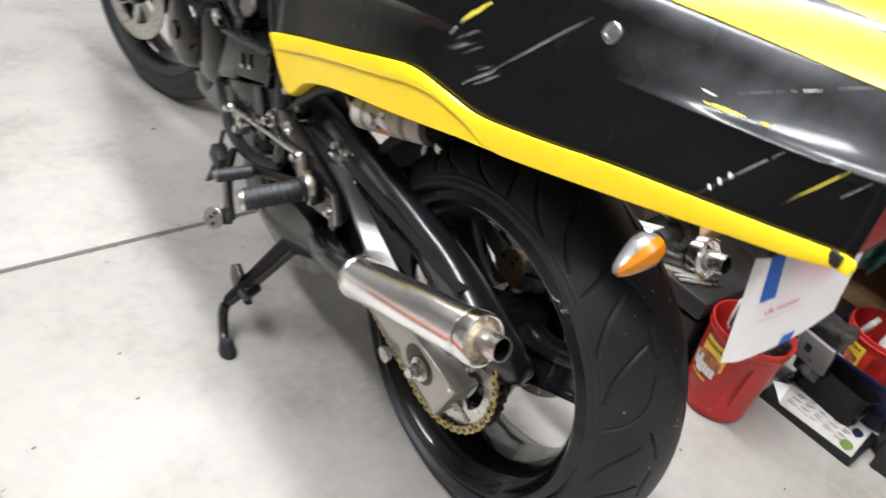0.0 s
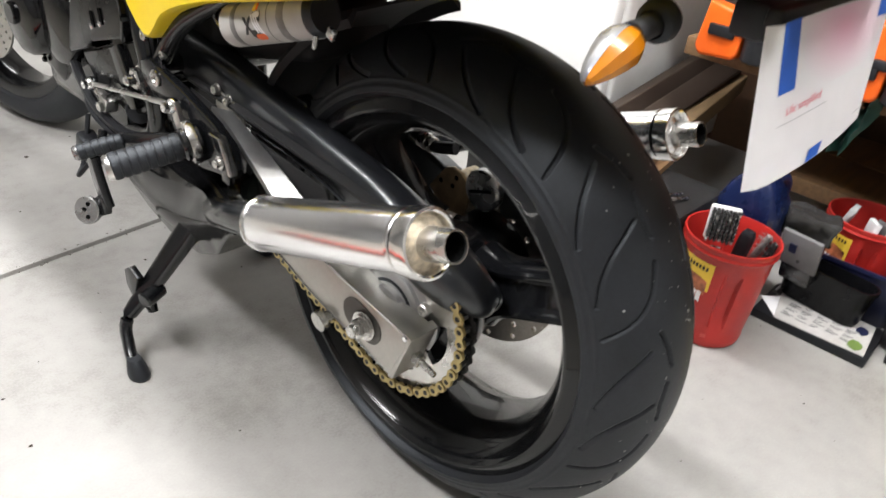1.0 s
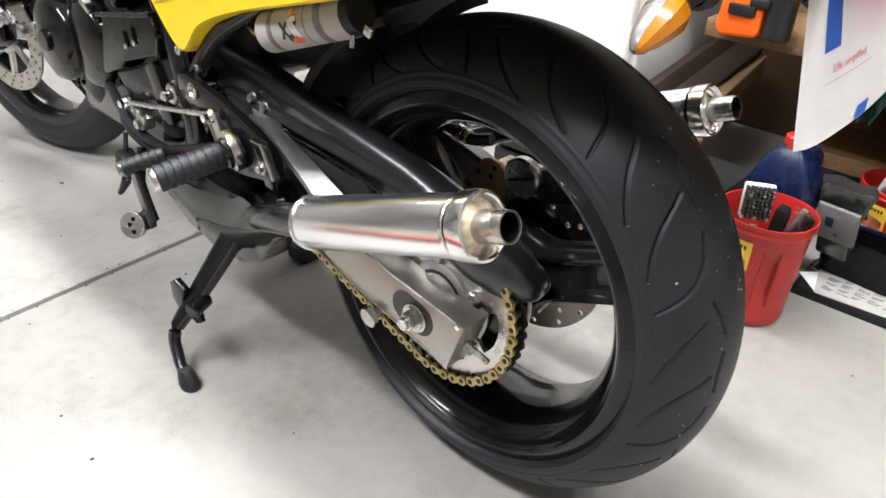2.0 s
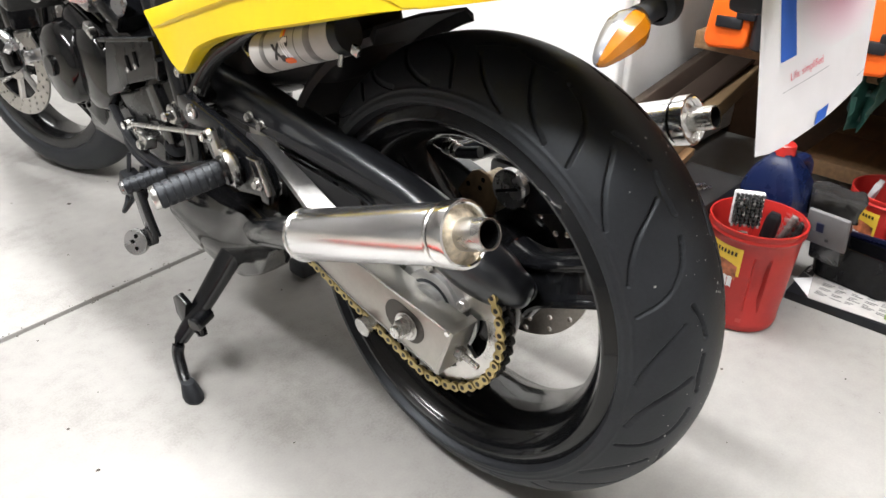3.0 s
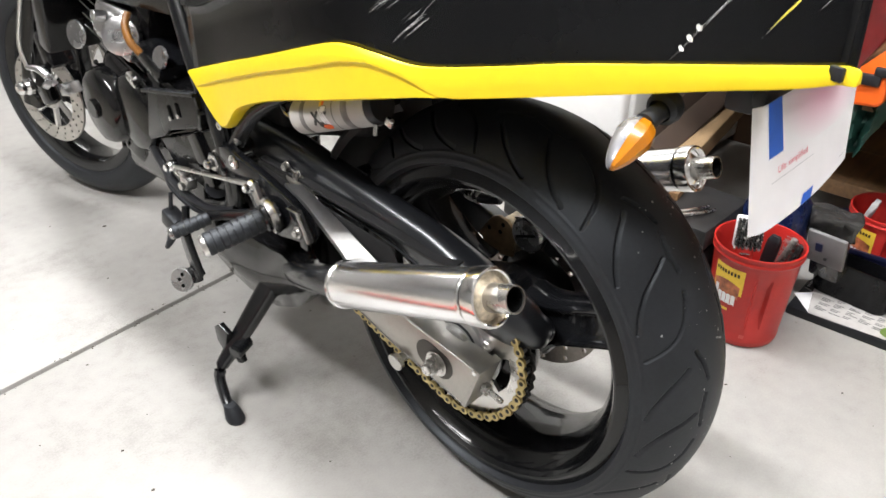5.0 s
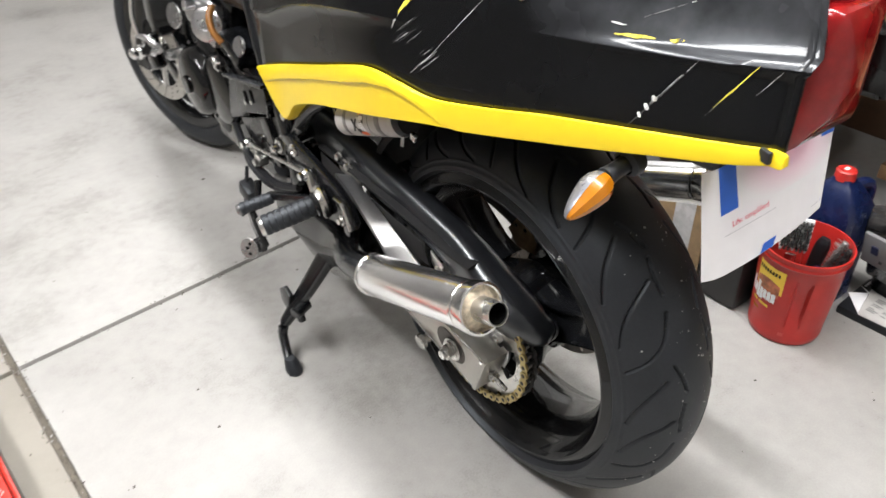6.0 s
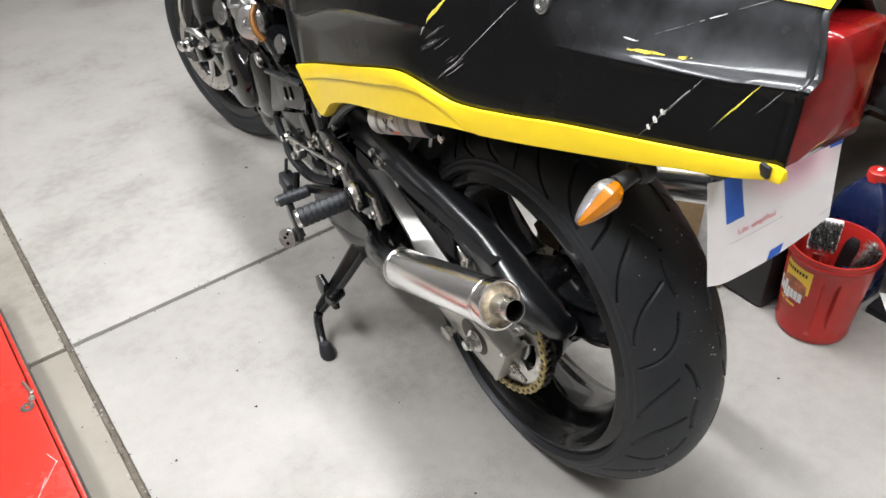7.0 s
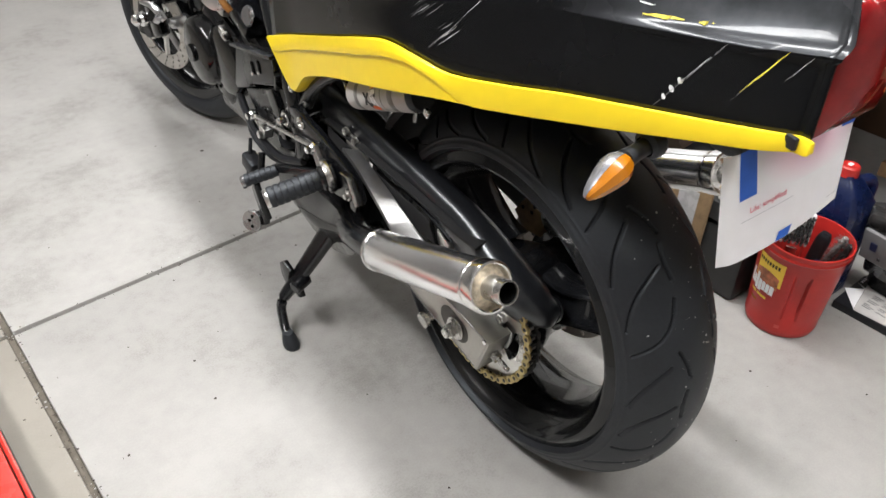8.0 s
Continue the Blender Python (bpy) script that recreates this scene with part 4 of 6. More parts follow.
part("clutch_housing", lathe([(0, -0.004), (0.050, -0.002), (0.068, 0.004), (0.078, 0.018), (0.080, 0.05), (0, 0.05)], (-0.164, 0.785, 0.455), (1, 0, 0), 48), ENGINE_BLACK, engine, "rounded gloss black engine case")
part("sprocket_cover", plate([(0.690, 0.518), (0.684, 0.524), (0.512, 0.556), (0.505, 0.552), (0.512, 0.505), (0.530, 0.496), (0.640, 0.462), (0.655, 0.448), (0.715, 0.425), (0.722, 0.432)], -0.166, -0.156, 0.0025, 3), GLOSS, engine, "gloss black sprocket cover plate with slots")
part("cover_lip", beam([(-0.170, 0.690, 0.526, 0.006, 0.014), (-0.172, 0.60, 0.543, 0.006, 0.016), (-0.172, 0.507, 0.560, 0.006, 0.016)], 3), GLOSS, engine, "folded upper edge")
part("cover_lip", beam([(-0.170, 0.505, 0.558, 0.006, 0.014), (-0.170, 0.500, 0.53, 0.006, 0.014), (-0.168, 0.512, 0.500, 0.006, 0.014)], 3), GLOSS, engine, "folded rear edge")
# each slot is a dark box on the plate, coloured as shade
for y, z in ((0.617, 0.496), (0.588, 0.507)):
    part("cover_slot", box(0.003, 0.010, 0.024, pose(-0.1665, y, z + 0.006, -12), 0.001), DARK, engine)
    part("slot_bolt", lathe([(0, 0), (0.0045, 0), (0.0045, 0.004), (0.003, 0.005), (0, 0.005)], (-0.1665, y - 0.001, z - 0.004), (-1, 0, 0), 12), CHROME, engine, "bright bolt")
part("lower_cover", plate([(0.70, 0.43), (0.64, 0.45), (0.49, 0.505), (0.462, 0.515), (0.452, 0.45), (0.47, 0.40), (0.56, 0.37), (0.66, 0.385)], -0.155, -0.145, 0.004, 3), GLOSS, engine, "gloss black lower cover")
part("cover_rib", beam([(-0.158, 0.565, 0.475, 0.03, 0.012), (-0.158, 0.545, 0.435, 0.034, 0.012), (-0.158, 0.53, 0.39, 0.034, 0.012)]), ENGINE_BLACK, engine)
part("frame_nut", merge(lathe([(0.006, 0), (0.019, 0), (0.020, 0.002), (0.019, 0.004), (0.006, 0.004)], (-0.158, 0.490, 0.450), (-1, 0, 0), 32), hexbolt((-0.162, 0.490, 0.450), (-1, 0, 0), 0.0165, 0.012), rod((-0.173, 0.492, 0.449), (-0.186, 0.493, 0.449), 0.008, 20, 0.003)), STEEL, bike, "large bright swingarm pivot nut")
part("shift_shaft_clamp", merge(box(0.024, 0.022, 0.024, pose(-0.163, 0.606, 0.374, 20), 0.004), hexbolt((-0.175, 0.604, 0.372), (-1, 0, 0), 0.008, 0.007), rod((-0.165, 0.635, 0.388), (-0.163, 0.612, 0.378), 0.007)), STEEL, bike, "steel clamp on the gear shaft")
part("rubber_boot", tube([(-0.13, 0.57, 0.375), (-0.14, 0.55, 0.38), (-0.15, 0.53, 0.385)], [0.018, 0.022, 0.020], 16), RUBBER, bike)
part("frame", merge(
    tube([(-0.13, 0.60, 0.72), (-0.150, 0.53, 0.60), (-0.152, 0.49, 0.52), (-0.150, 0.475, 0.44), (-0.14, 0.50, 0.36), (-0.13, 0.60, 0.32)], 0.017, 14),
    tube([(-0.150, 0.45, 0.485), (-0.145, 0.40, 0.545), (-0.135, 0.33, 0.59), (-0.12, 0.20, 0.66)], 0.013, 12),
    tube([(0.13, 0.60, 0.72), (0.150, 0.53, 0.60), (0.152, 0.49, 0.52), (0.150, 0.475, 0.44)], 0.017, 10),
    tube([(-0.15, 0.475, 0.47), (0.15, 0.475, 0.47)], 0.025, 14)), BLACK_PAINT, bike, "black tubular frame")
part("frame_bolt", merge(hexbolt((-0.166, 0.455, 0.522), (-1, 0, 0), 0.008, 0.006), hexbolt((-0.155, 0.43, 0.50), (-1, 0, 0), 0.007, 0.006)), STEEL, bike)
part("cable", tube([(-0.15, 0.75, 0.40), (-0.165, 0.69, 0.383), (-0.17, 0.63, 0.356), (-0.165, 0.55, 0.343), (-0.15, 0.48, 0.36)], 0.008, 10), PLASTIC, bike, "black sheathed cable")
part("cable", tube([(-0.15, 0.72, 0.36), (-0.17, 0.66, 0.345), (-0.168, 0.58, 0.328), (-0.15, 0.50, 0.34)], 0.005, 8), PLASTIC, bike)
part("wiring_bracket", merge(box(0.03, 0.045, 0.035, pose(-0.19, 0.635, 0.297, 20), 0.006), tube([(-0.18, 0.65, 0.345), (-0.192, 0.64, 0.31), (-0.205, 0.635, 0.27), (-0.222, 0.615, 0.262), (-0.21, 0.60, 0.285)], 0.004, 8)), PLASTIC, bike, "black plastic switch on the stand bracket")
part("stay", rod((-0.185, 0.59, 0.34), (-0.20, 0.58, 0.29), 0.007, 14), BLACK_PAINT, bike)
part("carburettor", merge(box(0.085, 0.10, 0.075, pose(-0.125, 0.800, 0.612, 12, 14, 8), 0.018, 3), box(0.07, 0.075, 0.02, pose(-0.128, 0.785, 0.570, 18, 12, 8), 0.006, 2),
    lathe([(0, 0), (0.030, 0), (0.033, 0.003), (0.033, 0.02), (0.026, 0.024), (0.012, 0.024), (0.010, 0.020), (0, 0.020)], (-0.150, 0.765, 0.600), (-0.75, -0.62, 0.25), 32),
    rod((-0.165, 0.80, 0.632), (-0.185, 0.80, 0.636), 0.010)), ENGINE_ALU, engine, "cast aluminium carburettor body")
part("carburettor_cap", box(0.05, 0.06, 0.03, pose(-0.13, 0.845, 0.585, 20, 10, 5), 0.008), ENGINE_ALU, engine)
part("fuel_hose", tube([(-0.160, 0.715, 0.650), (-0.173, 0.706, 0.632), (-0.176, 0.692, 0.608), (-0.168, 0.680, 0.590)], 0.0068, 12), HOSE, engine, "orange-brown fuel hose")
part("air_duct", box(0.11, 0.09, 0.035, pose(-0.10, 0.70, 0.566, 24, 0, 0), 0.01, 2), BLACK_PAINT, engine, "black duct above the cover")
part("oval_cap", lathe([(0, 0), (0.018, 0), (0.02, 0.003), (0.018, 0.006), (0, 0.006)], (-0.140, 0.664, 0.580), (-1, -0.1, 0.3), 24), CAP_GREY, engine)
part("oval_cap", lathe([(0, 0), (0.026, 0), (0.028, 0.003), (0.026, 0.006), (0, 0.006)], (-0.151, 0.975, 0.566), (-1, -0.2, 0.2), 24), CAP_GREY, engine)
part("head_bracket", merge(box(0.014, 0.032, 0.014, pose(-0.166, 0.735, 0.532, 30), 0.003), rod((-0.165, 0.72, 0.535), (-0.178, 0.72, 0.533), 0.007, 14)), STEEL, engine, "bright bracket behind the cover")
# block added to darken a gap between engine and fork
part("front_gap_block", box(0.30, 0.05, 0.28, pose(-0.01, 1.13, 0.635, 12), 0.01), ENGINE_BLACK, bike, "black block filling the gap ahead of the engine")
for i in range(4):
    part("cooling_fin", box(0.27, 0.22, 0.006, pose(-0.01, 0.84, 0.555 + 0.022 * i, 18), 0.002), ENGINE_BLACK, engine)

# shock reservoir under the seat
S0, S1 = Vector((-0.150, 0.262, 0.583)), Vector((-0.137, 0.111, 0.633))
d = S1 - S0
L = d.length
res = part("shock_reservoir", lathe([(0, 0.0), (0.018, 0.0), (0.0235, 0.004), (0.0245, 0.01), (0.0245, L * 0.92), (0.0244, L - 0.006), (0.021, L), (0, L)], S0, d, 48), PLASTIC, bike, "grey-sleeved shock reservoir with graphics")
part("sleeve", lathe([(0.0248, 0.004), (0.0253, 0.006), (0.0253, L * 0.93), (0.0246, L * 0.935)], S0, d, 48), SLEEVE, res)
for h, wb in ((0.025, 0.009), (0.090, 0.002), (0.108, 0.012)):
    part("band", lathe([(0.0252, h), (0.02545, h + 0.0005), (0.02545, h + wb), (0.0252, h + wb + 0.0005)], S0, d, 48), SLEEVE_BAND, res)
m = basis(S0, d, (-1, 0, 0.4))
part("hose_line", tube([tuple(S0 + Vector((0, 0.0, -0.01))), (-0.145, 0.30, 0.572), (-0.13, 0.34, 0.575)], 0.004, 8), STEEL, res)
part("reservoir_clip", merge(rod((-0.150, 0.11, 0.612), (-0.154, 0.108, 0.598), 0.003), box(0.006, 0.012, 0.012, pose(-0.15, 0.085, 0.62, 20), 0.002)), STEEL, res)
# graphics on the sleeve: black cross, white and orange patches
def wrap_patch(h0, h1, a0, a1, skew=0.0, bulge=0.0, r=0.02555):
    mm = basis(S0, d) @ pose(0, 0, 0.022)
    rows = []
    for i in range(9):
        a = radians(a0 + (a1 - a0) * i / 8)
        rows.append([mm @ Vector((r * math.cos(a), r * math.sin(a), h)) for h in (h0 + skew * (i / 8 - 0.5) - bulge * math.sin(math.pi * i / 8), h1 + skew * (i / 8 - 0.5) + bulge * math.sin(math.pi * i / 8))])
    return skin(rows, closed=False)


fx = {"sleeve_mark": [(0.033, 0.038, 162, 206, 0.012), (0.033, 0.038, 162, 206, -0.012), (0.042, 0.052, 196, 222, 0.003, 0.004), (0.0475, 0.0585, 150, 176, 0.0, 0.001)], "sleeve_flash": [(0.046, 0.0485, 158, 204, 0.008), (0.050, 0.0525, 158, 206, 0.009), (0.054, 0.0565, 160, 208, 0.009), (0.0485, 0.0575, 152, 166, 0.0, 0.001)], "sleeve_spot": [(0.046, 0.058, 207, 226, 0.0, 0.003), (0.050, 0.054, 128, 148)], "sleeve_stripe": [(0.045, 0.050, 126, 150)]}
for nm, mt in (("sleeve_mark", PRINT), ("sleeve_flash", PAPER), ("sleeve_spot", ORANGE), ("sleeve_stripe", LABEL_YELLOW)):
    for q in fx[nm]:
        part(nm, wrap_patch(*q, r=0.0259 if nm != "sleeve_mark" else 0.02565), mt, res)


# ---- tail bodywork ----
# rows: y, trim bottom z, trim top z, x at trim, x at crease, z at crease, x at shoulder, z at shoulder, x upper, z upper, z top
TAIL = [
    (0.500, 0.600, 0.603, -0.176, -0.176, 0.70, -0.174, 0.715, -0.158, 0.84, 0.87),
    (0.440, 0.524, 0.622, -0.172, -0.178, 0.71, -0.176, 0.725, -0.158, 0.84, 0.87),
    (0.385, 0.566, 0.639, -0.174, -0.180, 0.73, -0.178, 0.745, -0.158, 0.85, 0.87),
    (0.325, 0.592, 0.657, -0.177, -0.182, 0.75, -0.180, 0.76, -0.157, 0.85, 0.88),
    (0.260, 0.612, 0.677, -0.180, -0.183, 0.765, -0.180, 0.775, -0.155, 0.86, 0.885),
    (0.190, 0.630, 0.699, -0.183, -0.180, 0.775, -0.177, 0.785, -0.152, 0.87, 0.89),
    (0.127, 0.646, 0.715, -0.184, -0.173, 0.780, -0.170, 0.79, -0.148, 0.875, 0.895),
    (0.065, 0.662, 0.714, -0.181, -0.160, 0.785, -0.157, 0.80, -0.140, 0.876, 0.915),
    (0.002, 0.678, 0.712, -0.176, -0.152, 0.80, -0.149, 0.812, -0.128, 0.882, 0.930),
    (-0.090, 0.699, 0.729, -0.166, -0.143, 0.812, -0.140, 0.824, -0.108, 0.887, 0.940),
    (-0.160, 0.715, 0.744, -0.156, -0.136, 0.819, -0.131, 0.830, -0.092, 0.888, 0.946),
    (-0.230, 0.731, 0.756, -0.145, -0.127, 0.826, -0.118, 0.836, -0.076, 0.888, 0.950),
    (-0.300, 0.747, 0.767, -0.132, -0.114, 0.832, -0.102, 0.841, -0.062, 0.888, 0.950),
    (-0.355, 0.758, 0.775, -0.119, -0.102, 0.837, -0.088, 0.846, -0.052, 0.889, 0.946),
    (-0.386, 0.766, 0.779, -0.109, -0.092, 0.840, -0.078, 0.849, -0.046, 0.889, 0.926),
]


def tail_rows(steps=4):
    """The rows, with the upper side panel drawn out to stand steeper towards the rear."""
    rows = []
    for q in TAIL:
        w = max(0.0, min(1.0, (0.10 - q[0]) / 0.22))
        rows.append(q[:8] + (q[8] - 0.013 * w, q[9] + 0.005 * w, q[10] + 0.004 * w))
    return smooth_path(rows, steps)


def tail_section(q, s):
    """Half of the black shell, from the trim to the top middle."""
    y, zb, zt, xt, xc, zc, xs, zs, xu, zu, ztop = [float(v) for v in q]
    x0 = xt * 0.97
    xi = x0 + (xc - x0) * 0.6 + 0.006
    pts = [(x0, zt - 0.006), (x0, zt + 0.003)]
    for k in (0.3, 0.6, 0.85):
        pts.append((x0 + (xi - x0) * k, zt + (zc - 0.006 - zt) * k))
    pts += [(xi + (xc - xi) * 0.5, zc - 0.005), (xc, zc - 0.0015), (xc + 0.0008, zc + 0.001)]
    pts += [(xc + (xs - xc) * 0.6, zc + (zs - zc) * 0.45), (xs, zs)]
    for k in (0.33, 0.67):
        pts.append((xs + (xu - xs) * (k ** 0.85), zs + (zu - zs) * k))
    pts += [(xu, zu), (xu * 0.6, zu + (ztop - zu) * 0.7), (0.0, ztop)]
    # the side panel is cut back below the crease near its end
    end = max(0.0, min(1.0, (-0.30 - y) / 0.09))
    low = [0.007 * end * max(0.0, min(1.0, (z - zt) / (zc - zt))) if z < zc - 0.004 else end * (0.003 + 0.019 * max(0.0, min(1.0, (z - zs) / (zu - zs)))) for x, z in pts]
    return [Vector((x, y + c, z)) for (x, z), c in zip(pts, low)]



def lean(v):
    """The far side's mirror image in the bike's leaning middle plane."""
    return Vector((-v.x - 0.098 * (v.z - 0.31), v.y, v.z))


rows_t = tail_rows()
shell_rows = []
for q in rows_t:
    left = tail_section(q, -1)
    right = [lean(v) for v in left[:-1]][::-1]
    shell_rows.append(left + right)
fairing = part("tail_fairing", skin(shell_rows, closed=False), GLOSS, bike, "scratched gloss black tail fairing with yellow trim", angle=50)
md = fairing.modifiers.new("shell", "SOLIDIFY")
md.thickness, md.offset = 0.003, -1


def trim_section(q, s):
    y, zb, zt, xt, *_ = q
    h = zt - zb
    # the lower front of the trim is set back behind a ledge that runs down to the edge
    ledge = float(np.interp(y, (-0.03, 0.0, 0.03, 0.08, 0.13, 0.19, 0.30, 0.40, 0.47, 0.50), (0.682, 0.691, 0.698, 0.702, 0.694, 0.675, 0.643, 0.611, 0.586, 0.575)))
    kf = max(0.0, min(0.9, (ledge - zb) / max(0.004, h))) if y > -0.03 else 0.0
    deep = 0.0042 * min(1.0, kf / 0.12) * max(0.0, min(1.0, (0.50 - y) / 0.05))
    pts = []
    for k, o in ((1.0, 0.0), (0.97, 0.003), (0.5 + 0.5 * kf, 0.0058), (kf + 0.08, 0.0064), (kf + 0.012, 0.0064), (kf - 0.03, 0.0064 - 0.9 * deep), (kf * 0.86, 0.0064 - deep), (kf * 0.45, 0.0064 - 0.65 * deep), (0.06 * kf, 0.0058 - 0.4 * deep), (0.0, 0.0), (-0.01, -0.006)):
        pts.append(Vector((s * (abs(xt) + o), y, zb + h * k)))
    pts.append(Vector((s * (abs(xt) - (0.02 if y > -0.30 else 0.02 - 0.013 * min(1.0, (-0.30 - y) / 0.08))), y, zb - 0.001)))
    pts.append(Vector((s * (abs(xt) - 0.004), y, zt - 0.002)))
    return pts


for s in (-1, 1):
    rows = [trim_section(q, -1) for q in rows_t]
    if s > 0:
        rows = [[lean(v) for v in r] for r in rows if r[0].y > -0.33]
    mid = sum(rows[-1], Vector()) / len(rows[-1])
    rows += [[mid + (v - mid) * k + Vector((0, -dy, 0)) for v in rows[-1]] for k, dy in ((0.98, 0.005), (0.93, 0.009), (0.82, 0.0112), (0.6, 0.012))]
    trim = part("yellow_trim", skin(rows), YELLOW, fairing, "yellow painted lower trim")
# yellow upper panel on the tail
part("yellow_top", skin([[Vector((sx * abs(q[8]) * k, q[0] + 0.020 * max(0.0, min(1.0, (-0.30 - q[0]) / 0.09)) - 0.003, q[9] + (q[10] - q[9]) * (1.75 * (1 - k) if k > 0.6 else 0.7 + 0.5 * (0.6 - k)) + 0.0035)) for sx, k in ((-1, 0.985), (-1, 0.7), (-1, 0.35), (1, 0.001), (1, 0.35), (1, 0.7), (1, 0.985))] for q in rows_t if q[0] < 0.05], closed=False), YELLOW, fairing, "yellow painted upper tail panel")
part("undertail", skin([[Vector((x, y, z)) for x, z in ((-w, zz), (-w * 0.9, zz - 0.012), (0, zz - 0.02), (w * 0.9, zz - 0.012), (w, zz), (0, zz + 0.02))] for y, w, zz in ((0.42, 0.125, 0.612), (0.30, 0.125, 0.640), (0.2, 0.12, 0.664), (0.10, 0.115, 0.686), (0.03, 0.10, 0.716), (-0.1, 0.09, 0.756), (-0.30, 0.08, 0.782))]), SHADE, bike, "black plastic undertray")
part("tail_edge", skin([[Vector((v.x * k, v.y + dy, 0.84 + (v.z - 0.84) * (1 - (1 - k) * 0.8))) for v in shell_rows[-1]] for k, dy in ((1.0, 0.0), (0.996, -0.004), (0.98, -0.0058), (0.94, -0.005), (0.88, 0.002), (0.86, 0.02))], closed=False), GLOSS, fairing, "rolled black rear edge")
part("trim_clip", box(0.005, 0.012, 0.0115, pose(-0.1155, -0.382, 0.7735, 0, 0, -16), 0.0012), PLASTIC, fairing)
lamp_rows = []
for y, k in ((-0.30, 0.97), (-0.376, 1.0), (-0.388, 0.985), (-0.394, 0.95), (-0.397, 0.85), (-0.398, 0.5), (-0.398, 0.15)):
    ring = []
    for sx, sz, a0 in ((1, 1, 0), (-1, 1, 90), (-1, -1, 180), (1, -1, 270)):
        wide = 0.031 if sz > 0 else 0.052
        for c in range(5):
            a = radians(a0 + 22.5 * c)
            u = k * (sx * wide + 0.009 * math.cos(a))
            ring.append(Vector((-0.026 + u, y + 7.0 * u * u, 0.820 + k * (sz * 0.052 + 0.011 * math.sin(a)))))
    lamp_rows.append(ring)
lamp = part("tail_lamp", skin(lamp_rows), LENS_RED, bike, "large red tail lamp lens")
part("tail_inner", box(0.10, 0.01, 0.09, pose(0, -0.29, 0.82), 0.004), PLASTIC, fairing)


# scuffs on the tail side: thin worn streaks lying on the paint
def on_tail(y, z):
    q = min(rows_t, key=lambda r: abs(r[0] - y))
    sec = tail_section(q, -1)
    for a, b in zip(sec, sec[1:]):
        if a.z <= z <= b.z:
            k = (z - a.z) / max(1e-6, b.z - a.z)
            return a.x + (b.x - a.x) * k
    return sec[3].x


part("fastener", lathe([(0, -0.001), (0.005, -0.001), (0.0065, 0.0015), (0.0095, 0.0015), (0.011, 0.0), (0.011, -0.006)], (on_tail(-0.098, 0.851) - 0.0015, -0.098, 0.851), (-1, 0, 0.3), 28), CAP_GREY, fairing, "steel body fastener")


def scuff(y0, z0, y1, z1, w, material, jag=0.3, n=14):
    bm = bmesh.new()
    rng = random.Random(int(abs(y0 * 7919 + z0 * 104729) * 100))
    prev = None
    for i in range(n + 1):
        k = i / n
        y, z = y0 + (y1 - y0) * k, z0 + (z1 - z0) * k
        ww = w * (1 - jag * rng.random()) * (0.25 + 0.75 * math.sin(math.pi * min(0.98, max(0.02, k))))
        a = bm.verts.new((on_tail(y, z + ww) - 0.0010, y, z + ww))
        b = bm.verts.new((on_tail(y, z - ww) - 0.0010, y, z - ww))
        if prev:
            bm.faces.new((prev[0], a, b, prev[1]))
        prev = (a, b)
    return bm


MARKS = [(-0.256, 0.763, -0.303, 0.832, 0.0008, SLEEVE_DARK), (-0.270, 0.786, -0.301, 0.830, 0.0005, SILVER_MARK), (-0.326, 0.797, -0.352, 0.838, 0.0017, YELLOW_MARK), (-0.322, 0.790, -0.332, 0.806, 0.0006, SLEEVE_DARK), (-0.357, 0.816, -0.371, 0.838, 0.0004, SILVER_MARK),
         (-0.215, 0.8345, -0.255, 0.8385, 0.0016, YELLOW_MARK), (-0.268, 0.8395, -0.28, 0.841, 0.0016, YELLOW_MARK), (-0.205, 0.8425, -0.222, 0.843, 0.0009, SILVER_MARK),
         (0.088, 0.787, 0.056, 0.822, 0.0042, YELLOW_MARK), (0.094, 0.770, 0.083, 0.790, 0.0016, SILVER_MARK), (0.014, 0.763, -0.071, 0.856, 0.0005, SILVER_MARK), (0.050, 0.728, 0.012, 0.764, 0.0005, SILVER_MARK),
         (-0.236, 0.852, -0.268, 0.868, 0.0005, SLEEVE_DARK), (-0.272, 0.870, -0.292, 0.880, 0.0007, SILVER_MARK), (-0.300, 0.885, -0.328, 0.899, 0.0005, SLEEVE_DARK)]
rng = random.Random(17)
for i in range(18):  # fine scratches in two bunches
    y, z = (0.066, 0.772) if i < 8 else (0.026, 0.746)
    y, z, k = y + rng.uniform(-0.014, 0.014), z + rng.uniform(-0.013, 0.013), rng.uniform(0.008, 0.020)
    MARKS.append((y + k * 0.75, z - k * 0.6, y - k * 0.75, z + k * 0.6, rng.uniform(0.00018, 0.00036), SLEEVE_DARK if i % 3 == 0 else SILVER_MARK))
for args in MARKS:
    part("scuff", scuff(*args), args[5], fairing)
for y, z, r in ((-0.2625, 0.7735, 0.0034), (-0.2675, 0.7825, 0.0042), (-0.2735, 0.7915, 0.0040)):
    part("chip", scuff(y + 0.75 * r, z + 0.25 * r, y - 0.75 * r, z - 0.35 * r, r * 0.95, SILVER_MARK, 0.55, 5), SILVER_MARK, fairing)


